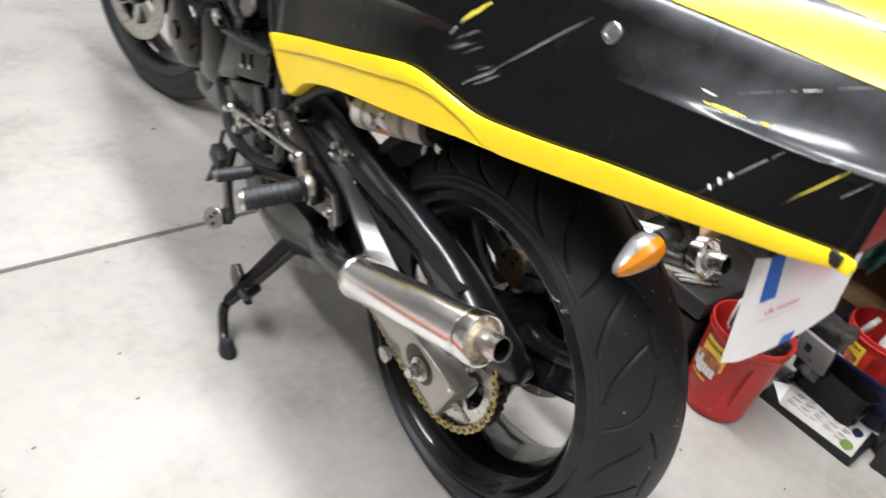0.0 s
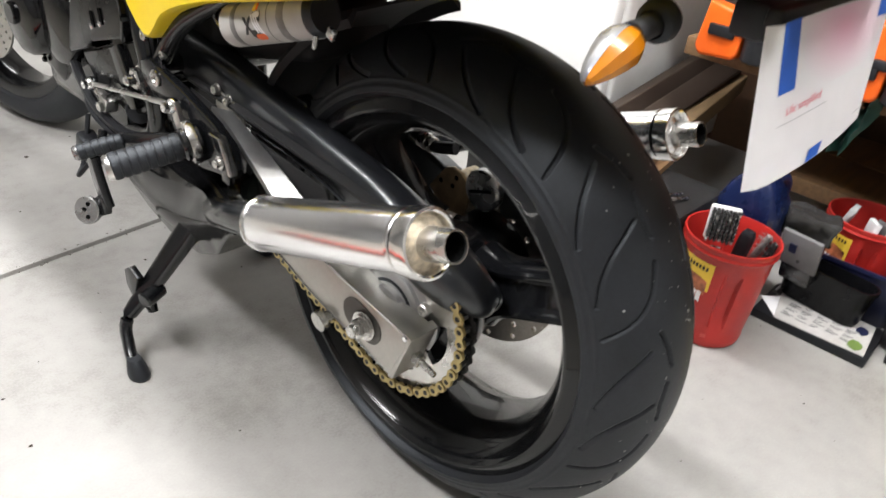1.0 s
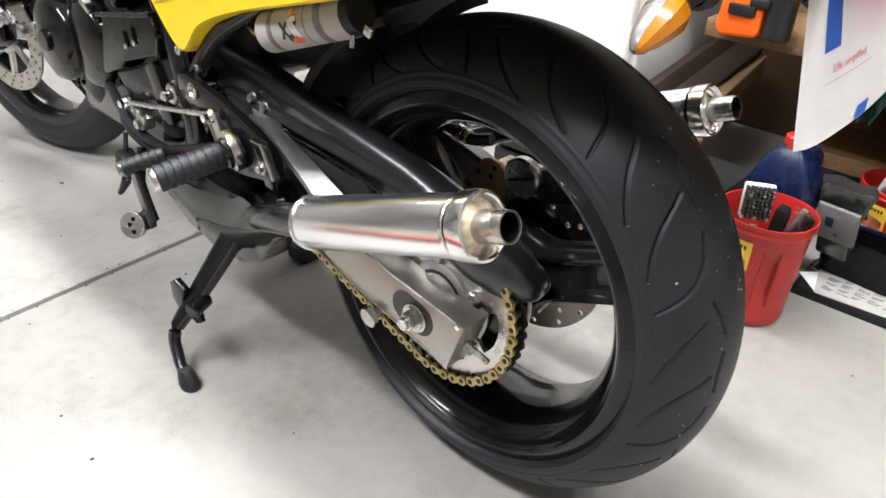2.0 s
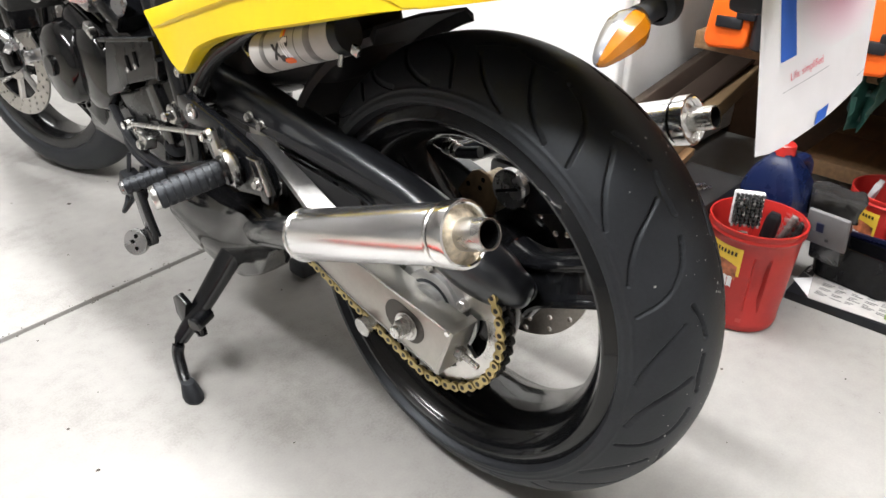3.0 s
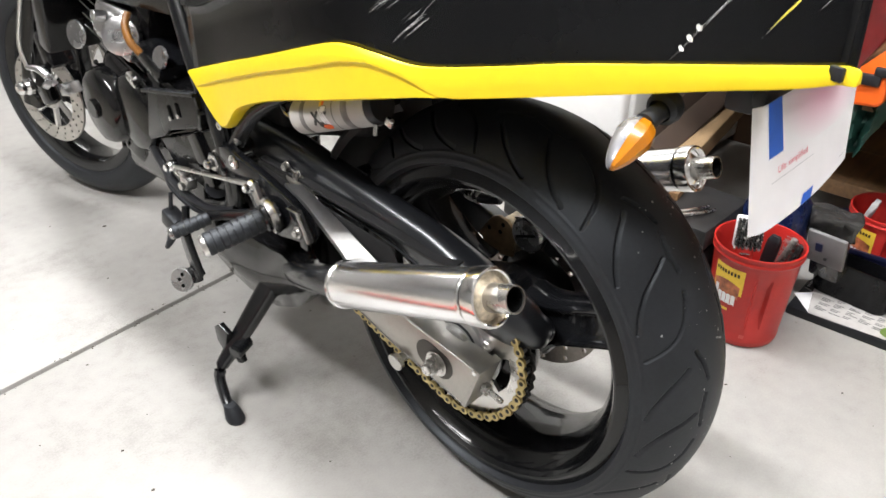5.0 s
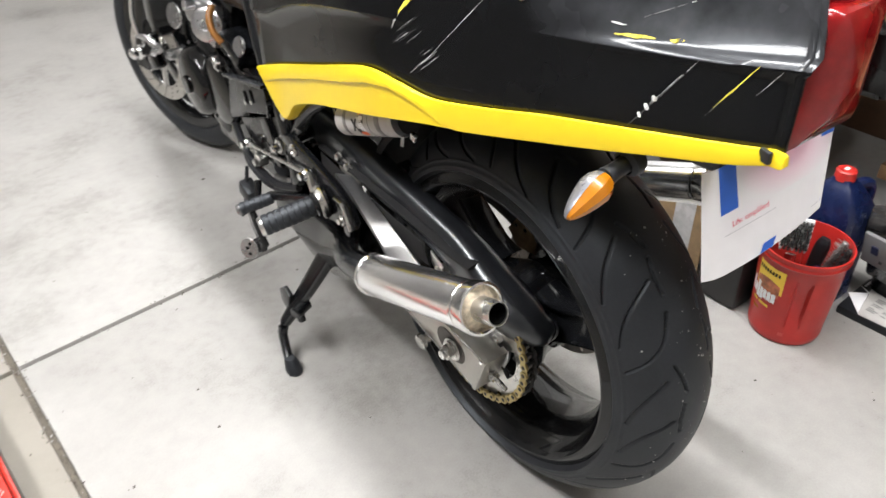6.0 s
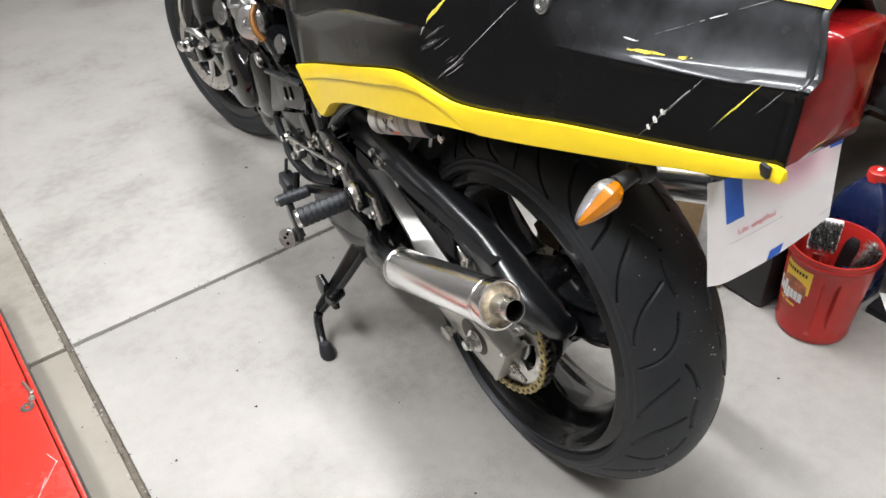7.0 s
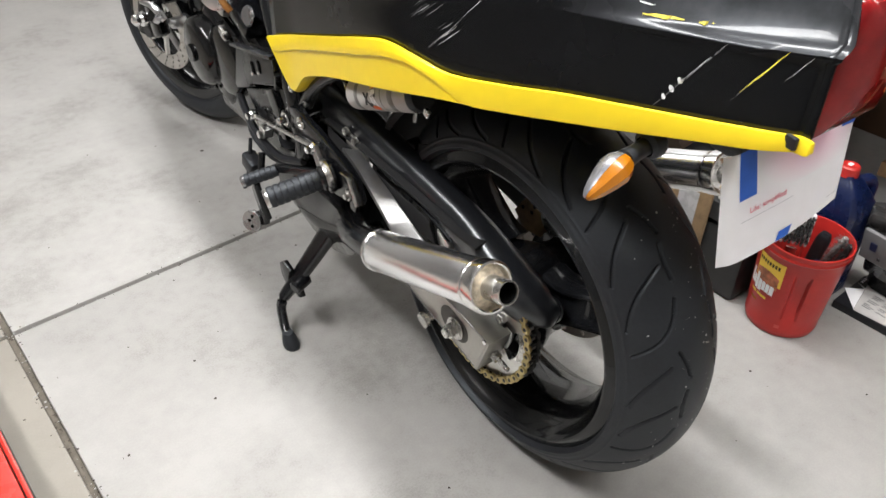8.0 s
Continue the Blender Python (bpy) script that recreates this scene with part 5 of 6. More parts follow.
# indicators
def indicator(s):
    base = Vector((s * 0.118, -0.25, 0.716))
    tip = Vector((s * 0.207, -0.253, 0.689))
    ind = part("indicator", tube([tuple(base), (s * 0.14, -0.25, 0.712), (s * 0.155, -0.25, 0.709)], [0.010, 0.009, 0.0105], 16), RUBBER, bike, "amber turn indicator on a rubber stalk")
    part("boot", lathe([(0.0, -0.006), (0.0155, -0.005), (0.017, 0.0), (0.0155, 0.008), (0.011, 0.012)], base, (s, 0, -0.2), 24), RUBBER, ind)
    m = basis(Vector((s * 0.154, -0.25, 0.709)), (s * 0.95, -0.05, -0.42), (0, 1, 0))
    fwd = (m.to_3x3().inverted() @ Vector((0, 1, 0.25))).normalized()
    a_f = math.atan2(fwd.y, fwd.x)
    prof = ((0.0, 0.009), (0.003, 0.0125), (0.010, 0.0162), (0.018, 0.0175), (0.031, 0.0150), (0.044, 0.0112), (0.053, 0.0075), (0.058, 0.0042), (0.0595, 0.0010))

    def ring(h, r, a0, a1, n, grow):
        return [m @ Vector(((r + grow) * 0.86 * math.cos(a), (r + grow) * math.sin(a), h)) for a in [a_f + radians(a0 + (a1 - a0) * i / n) for i in range(n + 1)]]

    part("lens", skin([ring(h, r, 84, 276, 5, 0.0) for h, r in prof], closed=False), LENS_ORANGE, ind, "amber faceted lens", angle=24)
    part("reflector_shell", skin([ring(h, r, -86, 86, 12, 0.0006) for h, r in prof], closed=False), LENS_CLEAR, ind, "clear grey shell")
    part("lens_back", skin([ring(h, r * 0.9, 0, 324, 9, -0.001) for h, r in prof]), LENS_ORANGE, ind)
    return ind


indicator(-1), indicator(1)
bracket = part("plate_bracket", merge(tube([(0.0, -0.26, 0.715), (0.0, -0.30, 0.70), (0.0, -0.325, 0.66)], 0.012, 10), box(0.16, 0.014, 0.018, pose(0.0, -0.316, 0.728), 0.004), box(0.05, 0.03, 0.03, pose(-0.045, -0.295, 0.722), 0.006)), PLASTIC, bike, "black number plate bracket")

# ---- front wheel and fork ----
FC = Vector((0.0, 1.47, 0.300))
before_front = set(bpy.data.objects)
front_wheel = part("front_wheel", lathe([(0.222, -0.052), (0.229, -0.050), (0.222, -0.044), (0.209, -0.04), (0.20, -0.02), (0.20, 0.02), (0.209, 0.04), (0.222, 0.044), (0.229, 0.05), (0.222, 0.052), (0.2, 0.045), (0.19, 0.025), (0.187, 0), (0.19, -0.025), (0.2, -0.045)], FC, (1, 0, 0), 96, closed=True), RIM_PAINT, bike, "gloss black front wheel")
ft = new("tyre", tyre_mesh(FC, 0.238, 0.062, 0.229, 0.060, 240, 30))
ft.data.materials.append(RUBBER)
ft.parent = front_wheel
for ang in (100, 220, 340):
    part("spoke", wheel_spoke(FC, ang, 0.03, 0.198, (-0.01, -0.01), 0.06, 0.045, 0.04, 0.03), RIM_PAINT, front_wheel)
part("hub", lathe([(0, -0.06), (0.03, -0.06), (0.04, -0.05), (0.035, 0.05), (0.03, 0.06), (0, 0.06)], FC, (1, 0, 0), 32), RIM_PAINT, front_wheel)
for s in (-1, 1):
    part("brake_disc", drilled_disc(FC, s * 0.1035, 0.080, 0.1195, 0.005, 20, 3, 0.0036), DISC, front_wheel, "drilled front brake disc", angle=20)
    for i in range(7):
        a = 2 * math.pi * i / 7
        p0 = FC + Vector((s * 0.1015, 0.03 * math.cos(a), 0.03 * math.sin(a)))
        p1 = FC + Vector((s * 0.1015, 0.081 * math.cos(a + 0.25), 0.081 * math.sin(a + 0.25)))
        part("disc_arm", rod(p0, p1, 0.007, 8), STEEL, front_wheel)
    part("disc_hub", lathe([(0.018, -0.004), (0.034, -0.004), (0.034, 0.004), (0.018, 0.004)], FC + Vector((s * 0.1015, 0, 0)), (1, 0, 0), 28), STEEL, front_wheel)
    leg = part("fork_leg", tube([(s * 0.128, 1.50, 0.290), (s * 0.126, 1.46, 0.40), (s * 0.118, 1.36, 0.66), (s * 0.112, 1.26, 0.93)], [0.024, 0.027, 0.028, 0.024], 20), ENGINE_BLACK, bike, "black fork leg")
    part("axle_clamp", rod((s * 0.11, 1.47, 0.300), (s * 0.15, 1.47, 0.300), 0.02, 24, 0.003), ENGINE_BLACK, leg)
# the bars stand turned to the left: wheel, fork and calipers swing with them
steer = pose(0.028, 1.492, 0, 0, 0, 15.8) @ Matrix.Diagonal((1.021, 1.021, 1.021, 1)) @ pose(0, -1.47, 0)
for ob in set(bpy.data.objects) - before_front:
    ob.data.transform(steer)
cal = part("front_caliper", merge(box(0.07, 0.05, 0.09, pose(-0.075, 1.335, 0.455, -20), 0.012), box(0.035, 0.06, 0.09, pose(-0.118, 1.33, 0.375, -25), 0.01), rod((-0.12, 1.30, 0.39), (-0.142, 1.295, 0.40), 0.019, 20, 0.004)), ENGINE_BLACK, bike, "black front brake caliper with bright fittings")
part("banjo_elbow", merge(tube([(-0.150, 1.33, 0.425), (-0.138, 1.30, 0.425), (-0.128, 1.278, 0.412), (-0.118, 1.268, 0.39)], [0.005, 0.008, 0.010, 0.008], 12), rod((-0.140, 1.275, 0.40), (-0.128, 1.27, 0.392), 0.013, 18, 0.002)), ENGINE_ALU, cal, "bright hose elbow")
part("brake_line", tube([(-0.150, 1.33, 0.425), (-0.152, 1.33, 0.48), (-0.14, 1.30, 0.56), (-0.12, 1.26, 0.66)], 0.0045, 8), STEEL, cal)
part("caliper_lug", merge(box(0.03, 0.05, 0.028, pose(-0.068, 1.322, 0.358, -15, 0, 12), 0.005), rod((-0.10, 1.30, 0.375), (-0.075, 1.318, 0.362), 0.006, 10)), ENGINE_ALU, cal, "bare aluminium lug")
part("axle_nut", lathe([(0, -0.014), (0.008, -0.014), (0.015, -0.008), (0.016, 0.0), (0.013, 0.008), (0.02, 0.010), (0.02, 0.02), (0, 0.02)], (-0.156, 1.381, 0.365), (1, 0.2, 0), 24), CHROME, bike, "bright round axle nut")
part("reflector_spot", rod((-0.092, 1.462, 0.300), (-0.104, 1.458, 0.304), 0.012), LENS_RED, bike, "small red reflector")
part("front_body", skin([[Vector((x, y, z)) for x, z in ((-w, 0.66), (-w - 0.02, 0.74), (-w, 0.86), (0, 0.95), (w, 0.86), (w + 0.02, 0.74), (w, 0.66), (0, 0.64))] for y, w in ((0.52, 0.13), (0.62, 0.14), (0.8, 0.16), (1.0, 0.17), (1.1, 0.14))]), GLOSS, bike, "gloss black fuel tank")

# ---- paper taped under the tail ----
def sheet(rows):
    return skin(rows, closed=False)


sheet_tl, sheet_tr, sheet_bl, sheet_br = Vector((-0.109, -0.329, 0.729)), Vector((0.060, -0.352, 0.745)), Vector((-0.101, -0.347, 0.608)), Vector((0.064, -0.362, 0.640))


def on_sheet(u, v, lift=0.0):
    p = sheet_tl.lerp(sheet_tr, u).lerp(sheet_bl.lerp(sheet_br, u), v)
    p.y += 0.004 * math.sin(u * 3.0) * (1 - v) - 0.006 * v * math.sin(math.pi * u) - 0.006 * max(0, 0.08 - u) / 0.08 * -1 - lift
    return p


paper = thing("paper_sheet", "white printed paper taped under the tail with blue tape", "paper", (-0.02, -0.34, 0.69))
part("paper", sheet([[on_sheet(i / 16, j / 12) for i in range(17)] for j in range(13)]), PAPER, paper)


def sheet_patch(u0, u1, v0, v1, lift=0.0008, n=4, skew=0.0):
    return sheet([[on_sheet(u0 + (u1 - u0) * i / n + skew * j / n, v0 + (v1 - v0) * j / n, lift) for i in range(n + 1)] for j in range(n + 1)])


part("pink_fade", sheet_patch(0.02, 0.985, 0.01, 0.50, 0.0004, 16), PINK, paper, "pale pink cloud fading outwards")
part("tape", sheet_patch(0.085, 0.22, -0.01, 0.42, skew=0.02), TAPE, paper, "blue masking tape strip")
part("tape", sheet_patch(0.90, 1.0, -0.02, 0.16), TAPE, paper, "blue masking tape strip")
part("tape", sheet_patch(0.44, 0.55, 0.905, 0.99, skew=-0.03), TAPE, paper, "blue masking tape scrap")
part("small_print", sheet_patch(0.13, 0.54, 0.622, 0.627, skew=0.0), INK_GREY, paper)
part("small_print", sheet_patch(0.88, 0.985, 0.879, 0.885), INK_GREY, paper)
data = bpy.data.curves.new("slogan", "FONT")
data.body, data.size, data.align_x, data.align_y = "Life: simplified", 0.0088, "LEFT", "CENTER"
tmp = bpy.data.objects.new("tmp_text", data)
me = bpy.data.meshes.new_from_object(tmp)
me.name = "slogan"
me.materials.clear()
me.materials.append(INK_RED)
bpy.data.objects.remove(tmp)
o0, o1, o2 = on_sheet(0.190, 0.548, 0.001), on_sheet(0.590, 0.548, 0.001), on_sheet(0.190, 0.40, 0.001)
ux = (o1 - o0).normalized()
uz = ux.cross((o2 - o0).normalized()).normalized()
m = Matrix((ux, uz.cross(ux), uz)).transposed().to_4x4()
m.translation = o0
me.transform(m)
slogan = new("slogan", me)
slogan.parent = paper
slogan.matrix_parent_inverse = paper.matrix_world.inverted()
slogan["label"] = "red printed words"


# ---- coffee cans ----
def coffee_can(at, label, turn=0.0, size=1.0):
    can = thing("coffee_can", label, "can", at, "coffee cans")
    x, y, z = at
    h, r0, r1 = 0.2135, 0.072, 0.086
    prof = [(0, 0.004), (r0 - 0.008, 0.0), (r0 - 0.002, 0.003), (r0, 0.010), (r0 + 0.001, 0.018), (r0 - 0.0005, 0.022), (r0 + 0.002, 0.05), (r1 - 0.004, h - 0.024), (r1 - 0.002, h - 0.02), (r1 + 0.001, h - 0.016), (r1 - 0.001, h - 0.011), (r1 + 0.0015, h - 0.004), (r1 + 0.001, h), (r1 - 0.0025, h), (r1 - 0.004, h - 0.006), (r1 - 0.006, h - 0.03), (r0 - 0.004, 0.02), (0, 0.012)]
    body = lathe(prof, at, (0, 0, 1), 120)
    # finger grips pressed into two sides
    bmesh.ops.subdivide_edges(body, edges=[e for e in body.edges if abs((e.verts[0].co - e.verts[1].co).z) > 0.05], cuts=5)
    for v in body.verts:
        p = v.co - Vector(at)
        rad = math.hypot(p.x, p.y)
        if rad > r0 - 0.001 and 0.05 < p.z < 0.17:
            for side in (turn + 14, turn + 194):
                dd = abs((math.degrees(math.atan2(p.y, p.x)) - side + 180) % 360 - 180)
                if dd < 12.5:
                    k = 0.012 * min(1, (12.5 - dd) / 4) * max(0, min(1, (p.z - 0.05) / 0.02, (0.17 - p.z) / 0.02))
                    v.co.x -= p.x / rad * k
                    v.co.y -= p.y / rad * k
    if size != 1.0:
        bmesh.ops.scale(body, vec=(0.97, 0.97, size), space=Matrix.Translation(-Vector(at)), verts=body.verts)
    part("can_body", body, RED_PLASTIC, can, "red plastic can body")

    def wrap(a0, a1, z0, z1, lift, wave=0.0, n=12):
        rows = []
        for i in range(n + 1):
            a = radians(turn + a0 + (a1 - a0) * i / n)
            rows.append([])
            for j in range(7):
                zz = z0 + (z1 - z0) * j / 6 + wave * math.sin(math.pi * i / n)
                rr = r0 + 0.002 + (r1 - 0.004 - r0 - 0.002) * (zz - 0.05) / (h - 0.074) + lift
                rr *= 0.97 if size != 1.0 else 1.0
                rows[-1].append(Vector((x + rr * math.cos(a), y + rr * math.sin(a), z + zz * size)))
        return skin(rows, closed=False)

    part("label_panel", wrap(-60, -12, 0.122, 0.180, 0.0004, 0.0), LABEL_YELLOW, can, "yellow label panel")
    part("label_picture", wrap(-58, -16, 0.112, 0.142, 0.0007, 0.008), LABEL_DARK, can, "orange and purple printed picture")
    for k in range(7):
        part("brand_shape", wrap(-69 + 7.2 * k, -62.6 + 7.2 * k, 0.096 - 0.006 * (k in (2, 3)), 0.118 + 0.012 * (k in (0, 2)), 0.0013, 0.002, 6), PAPER, can, "white printed blocks")
    for a0, a1 in ((-62, -50), (-47, -28)):
        part("print_bar", wrap(a0, a1, 0.080, 0.086, 0.0006, 0, 4), LABEL_YELLOW, can)
    for k in range(8):
        part("print_bar", wrap(-57 + 5 * k, -54 + 5 * k, 0.163, 0.171, 0.0009, 0, 3), BROWN, can)
    part("print_bar", wrap(-60, -45, 0.062, 0.068, 0.0006, 0, 4), LENS_ORANGE, can)
    part("base_mark", wrap(-3, 5, 0.024, 0.033, 0.0008, 0, 4), SALMON, can)
    return can


C1 = Vector((0.628, -0.125, 0.0))
coffee_can(C1, "red plastic coffee can full of brushes on the floor", 202)
C2 = Vector((0.984, -0.268, 0.013))
coffee_can(C2, "red plastic coffee can holding small packets", 190, 0.86)


def handbrush(at, lean, turn, label):
    b = thing("bristle_brush", label, "brush", at)
    m = Matrix.Translation(at) @ Matrix.Rotation(radians(turn), 4, "Z") @ Matrix.Rotation(radians(lean), 4, "X")
    part("brush_head", box(0.054, 0.012, 0.066, m @ pose(0, 0, 0.185), 0.004), PAPER, b, "pale brush head")
    part("handle", box(0.022, 0.011, 0.13, m @ pose(0, 0, 0.075), 0.004), CHROME, b)
    for i in range(7):
        for j in range(9):
            p0, p1 = m @ Vector((-0.0215 + 0.0072 * i, -0.006, 0.157 + 0.0068 * j)), m @ Vector((-0.0225 + 0.00745 * i + 0.0012 * ((i * 5 + j * 3) % 5 - 2) / 2, -0.021, 0.156 + 0.0071 * j + 0.0012 * ((i * 3 + j * 7) % 5 - 2) / 2))
            part("bristle", rod(p0, p1, 0.0030, 5, 0.0003), PRINT if (i * 3 + j) % 9 else BRISTLE, b)
    return b


handbrush(C1 + Vector((-0.034, 0.010, 0.045)), -8, -62, "white brush with black bristles standing in the can")


def round_brush(at, tip, r, label, material):
    b = thing("tube_brush", label, "brush", at)
    a, c = Vector(at), Vector(tip)
    d = c - a
    bm = bmesh.new()
    rng = random.Random(5)
    mm = basis(a, d)
    for i in range(420):
        h = d.length * (0.35 + 0.65 * rng.random())
        ang = rng.random() * 2 * math.pi
        e = mm @ Vector((0.3 * r * math.cos(ang), 0.3 * r * math.sin(ang), h))
        f = mm @ Vector((r * math.cos(ang), r * math.sin(ang), h + 0.006 * (rng.random() - 0.5)))
        side = (f - e).cross(d).normalized() * 0.0006
        bm.faces.new([bm.verts.new(q) for q in (e - side, e + side, f + side * 0.5, f - side * 0.5)])
    o = part("bristles", bm, material, b, smooth=False)
    o["kind"] = "stuff"
    part("stem", rod(a, c, r * 0.35, 12), material, b)
    return b


round_brush(C1 + Vector((0.030, -0.020, 0.05)), C1 + Vector((0.050, -0.065, 0.205)), 0.020, "black tube brush leaning in the can", CASE)
round_brush(C1 + Vector((0.035, 0.0, 0.05)), C1 + Vector((0.062, -0.045, 0.208)), 0.018, "dark tube brush leaning in the can", BRISTLE)
grip = thing("brush_handle", "black moulded brush handle standing in the can", "handle", C1 + Vector((0.02, 0.0, 0.04)))
part("grip", beam([tuple(C1 + Vector((0.015, 0.0, 0.05))) + (0.02, 0.018), tuple(C1 + Vector((0.025, -0.008, 0.12))) + (0.024, 0.022), tuple(C1 + Vector((0.032, -0.015, 0.195))) + (0.028, 0.02), tuple(C1 + Vector((0.034, -0.017, 0.215))) + (0.018, 0.012)], rnd=0.8), PLASTIC, grip)
cap = thing("marker_cap", "small blue marker cap in the can", "cap", C1 + Vector((-0.01, -0.03, 0.15)))
part("cap", rod(C1 + Vector((-0.008, -0.032, 0.10)), C1 + Vector((-0.012, -0.036, 0.178)), 0.006, 14), BLUE, cap)
for k, (dx, dy, hz, mt) in enumerate(((-0.03, 0.04, 0.195, CLEAR), (-0.020, -0.01, 0.175, PAPER), (0.0, -0.03, 0.175, CARD), (-0.045, -0.055, 0.188, PAPER))):
    pk = thing("plastic_packet", "crumpled clear plastic packet in the can", "packet", C2 + Vector((dx, dy, 0.1)), "packets in the can")
    mm = Matrix.Translation(C2 + Vector((dx, dy, hz - 0.03))) @ Matrix.Rotation(radians(40 * k), 4, "Z") @ Matrix.Rotation(radians(15 - 12 * k), 4, "X")
    bm = box(0.034, 0.012, 0.08, mm, 0.003)
    bmesh.ops.subdivide_edges(bm, edges=bm.edges[:], cuts=2, use_grid_fill=True)
    for v in bm.verts:
        v.co += 0.004 * noise.noise_vector(v.co * 60)
    part("film", bm, mt, pk)

# ---- blue jug ----
JUG = Vector((0.790, -0.094, 0.0))
jug = thing("oil_jug", "dark blue plastic jug with a red cap", "jug", JUG)
rows = []
for z, wx, wy, ox, oy in ((0.0, 0.050, 0.056, 0, 0), (0.006, 0.056, 0.062, 0, 0), (0.19, 0.056, 0.062, 0, 0), (0.205, 0.055, 0.061, 0, 0), (0.235, 0.042, 0.046, -0.006, 0.002), (0.260, 0.026, 0.028, -0.012, 0.0), (0.264, 0.021, 0.022, -0.014, 0.0), (0.272, 0.018, 0.018, -0.014, 0.0)):
    ring = []
    for sx, sy, a0 in ((1, 1, 0), (-1, 1, 90), (-1, -1, 180), (1, -1, 270)):
        for c in range(4):
            a = radians(a0 + 30 * c)
            ch = 0.45 * min(wx, wy)
            ring.append(JUG + Vector((ox + sx * (wx - ch) + ch * math.cos(a), oy + sy * (wy - ch) + ch * math.sin(a), z * 1.075)))
    rows.append(ring)
part("jug_body", skin(rows), BLUE, jug, angle=28)
part("cap", lathe([(0, 0.022), (0.017, 0.022), (0.020, 0.019), (0.021, 0.0), (0.0, 0.0)], JUG + Vector((-0.014, 0.0, 0.288)), (0, 0, 1), 32), RED_PLASTIC, jug, "red screw cap")
part("cap_mark", box(0.012, 0.008, 0.001, Matrix.Translation(JUG + Vector((-0.014, 0.0, 0.3108))), 0), PAPER, jug)
part("handle", tube([tuple(JUG + Vector(q)) for q in ((0.0, -0.012, 0.262), (0.03, -0.022, 0.272), (0.055, -0.028, 0.252), (0.052, -0.028, 0.20))], 0.012, 10), BLUE, jug)

# ---- black case with a latch, boards, fridge, shelves ----
case = thing("tool_case", "worn grey-black tool case with a bright metal latch", "case", (0.68, 0.2, 0))
part("case_body", box(0.20, 0.52, 0.165, pose(0.678, 0.225, 0.0825), 0.012), CASE, case)
part("case_lid", box(0.204, 0.524, 0.05, pose(0.678, 0.225, 0.193), 0.012), CASE, case)
part("latch", merge(tube([(0.585, 0.060, 0.222), (0.60, 0.040, 0.228), (0.635, 0.018, 0.229), (0.675, 0.010, 0.222)], 0.0034, 8), tube([(0.582, 0.046, 0.222), (0.60, 0.026, 0.227), (0.635, 0.003, 0.226), (0.67, -0.006, 0.222)], 0.0034, 8), box(0.035, 0.012, 0.004, pose(0.615, 0.030, 0.2195, 0, 0, -30), 0.001)), STEEL, case, "bent bright metal latch")
for k, (x0, y0, z0, x1, y1, z1, w, mt) in enumerate(((0.685, 0.125, 0.2445, 1.40, 0.245, 0.250, 0.055, TAN), (0.74, 0.187, 0.256, 1.40, 0.262, 0.290, 0.055, BROWN), (0.66, 0.255, 0.246, 1.35, 0.295, 0.325, 0.05, BROWN))):
    bd = thing("board", "dark brown timber board lying on the case", "board", (x0, y0, z0), "stacked boards")
    part("plank", beam([(x0, y0, z0, 0.05, w), (x1, y1, z1, 0.05, w)], 2, 0.15), mt, bd)
card = thing("cardboard_panel", "tan cardboard panel leaning against the tool case", "cardboard", (0.57, 0.16, 0))
part("panel", box(0.006, 0.20, 0.235, pose(0.5705, 0.165, 0.1185, 0, 1.5), 0.001), TAN, card)
part("tape", box(0.0008, 0.05, 0.20, pose(0.5668, 0.12, 0.12, 0, 1.5), 0), CLEAR, card, "strip of clear packing tape")
pole = thing("wooden_strip", "pale wooden strip lying on the case", "board", (0.59, 0.13, 0.23))
part("strip", beam([(0.655, 0.082, 0.2275, 0.016, 0.02), (0.80, 0.107, 0.2275, 0.016, 0.02)], 2, 0.15), WOOD, pole)

fridge = thing("refrigerator", "white enamelled refrigerator in the corner", "refrigerator", (1.25, 0.75, 0))
part("cabinet", box(0.70, 0.84, 1.62, pose(1.25, 0.757, 0.83), 0.012, 3), WHITE, fridge)
part("door", box(0.04, 0.82, 1.05, pose(0.885, 0.757, 1.10), 0.012, 3), WHITE, fridge)
part("lower_door", box(0.04, 0.82, 0.50, pose(0.885, 0.757, 0.31), 0.012, 3), WHITE, fridge)
part("foot", box(0.05, 0.7, 0.025, pose(1.0, 0.757, 0.0125), 0.004), PLASTIC, fridge)

shelf = thing("shelving_unit", "rough timber shelving unit along the wall", "shelf", (1.2, -0.3, 0))
for z, y1, x0 in ((0.148, -0.02, 1.15), (0.448, 0.185, 0.905), (0.90, 0.185, 0.905)):
    for k in range(3 if x0 < 1 else 2):
        part("shelf_board", box(0.21, y1 + 1.475, 0.022, pose(x0 + 0.115 + 0.215 * k, (y1 - 1.475) / 2, z), 0.003), WOOD, shelf)
    part("front_rail", box(0.022, y1 + 1.475, 0.038, pose(x0, (y1 - 1.475) / 2, z - 0.008), 0.003), WOOD, shelf)
for y in (-0.62, -1.45):
    for x in (0.935, 1.50):
        part("upright", box(0.045, 0.045, 1.4, pose(x, y, 0.7), 0.003), WOOD, shelf)
back = tagged(part("wall_panel", box(0.012, 3.2, 1.6, pose(1.60, -0.9, 0.8), 0.002), PANEL), "dark brown hardboard panel behind the shelves", "panel", kind="structure")


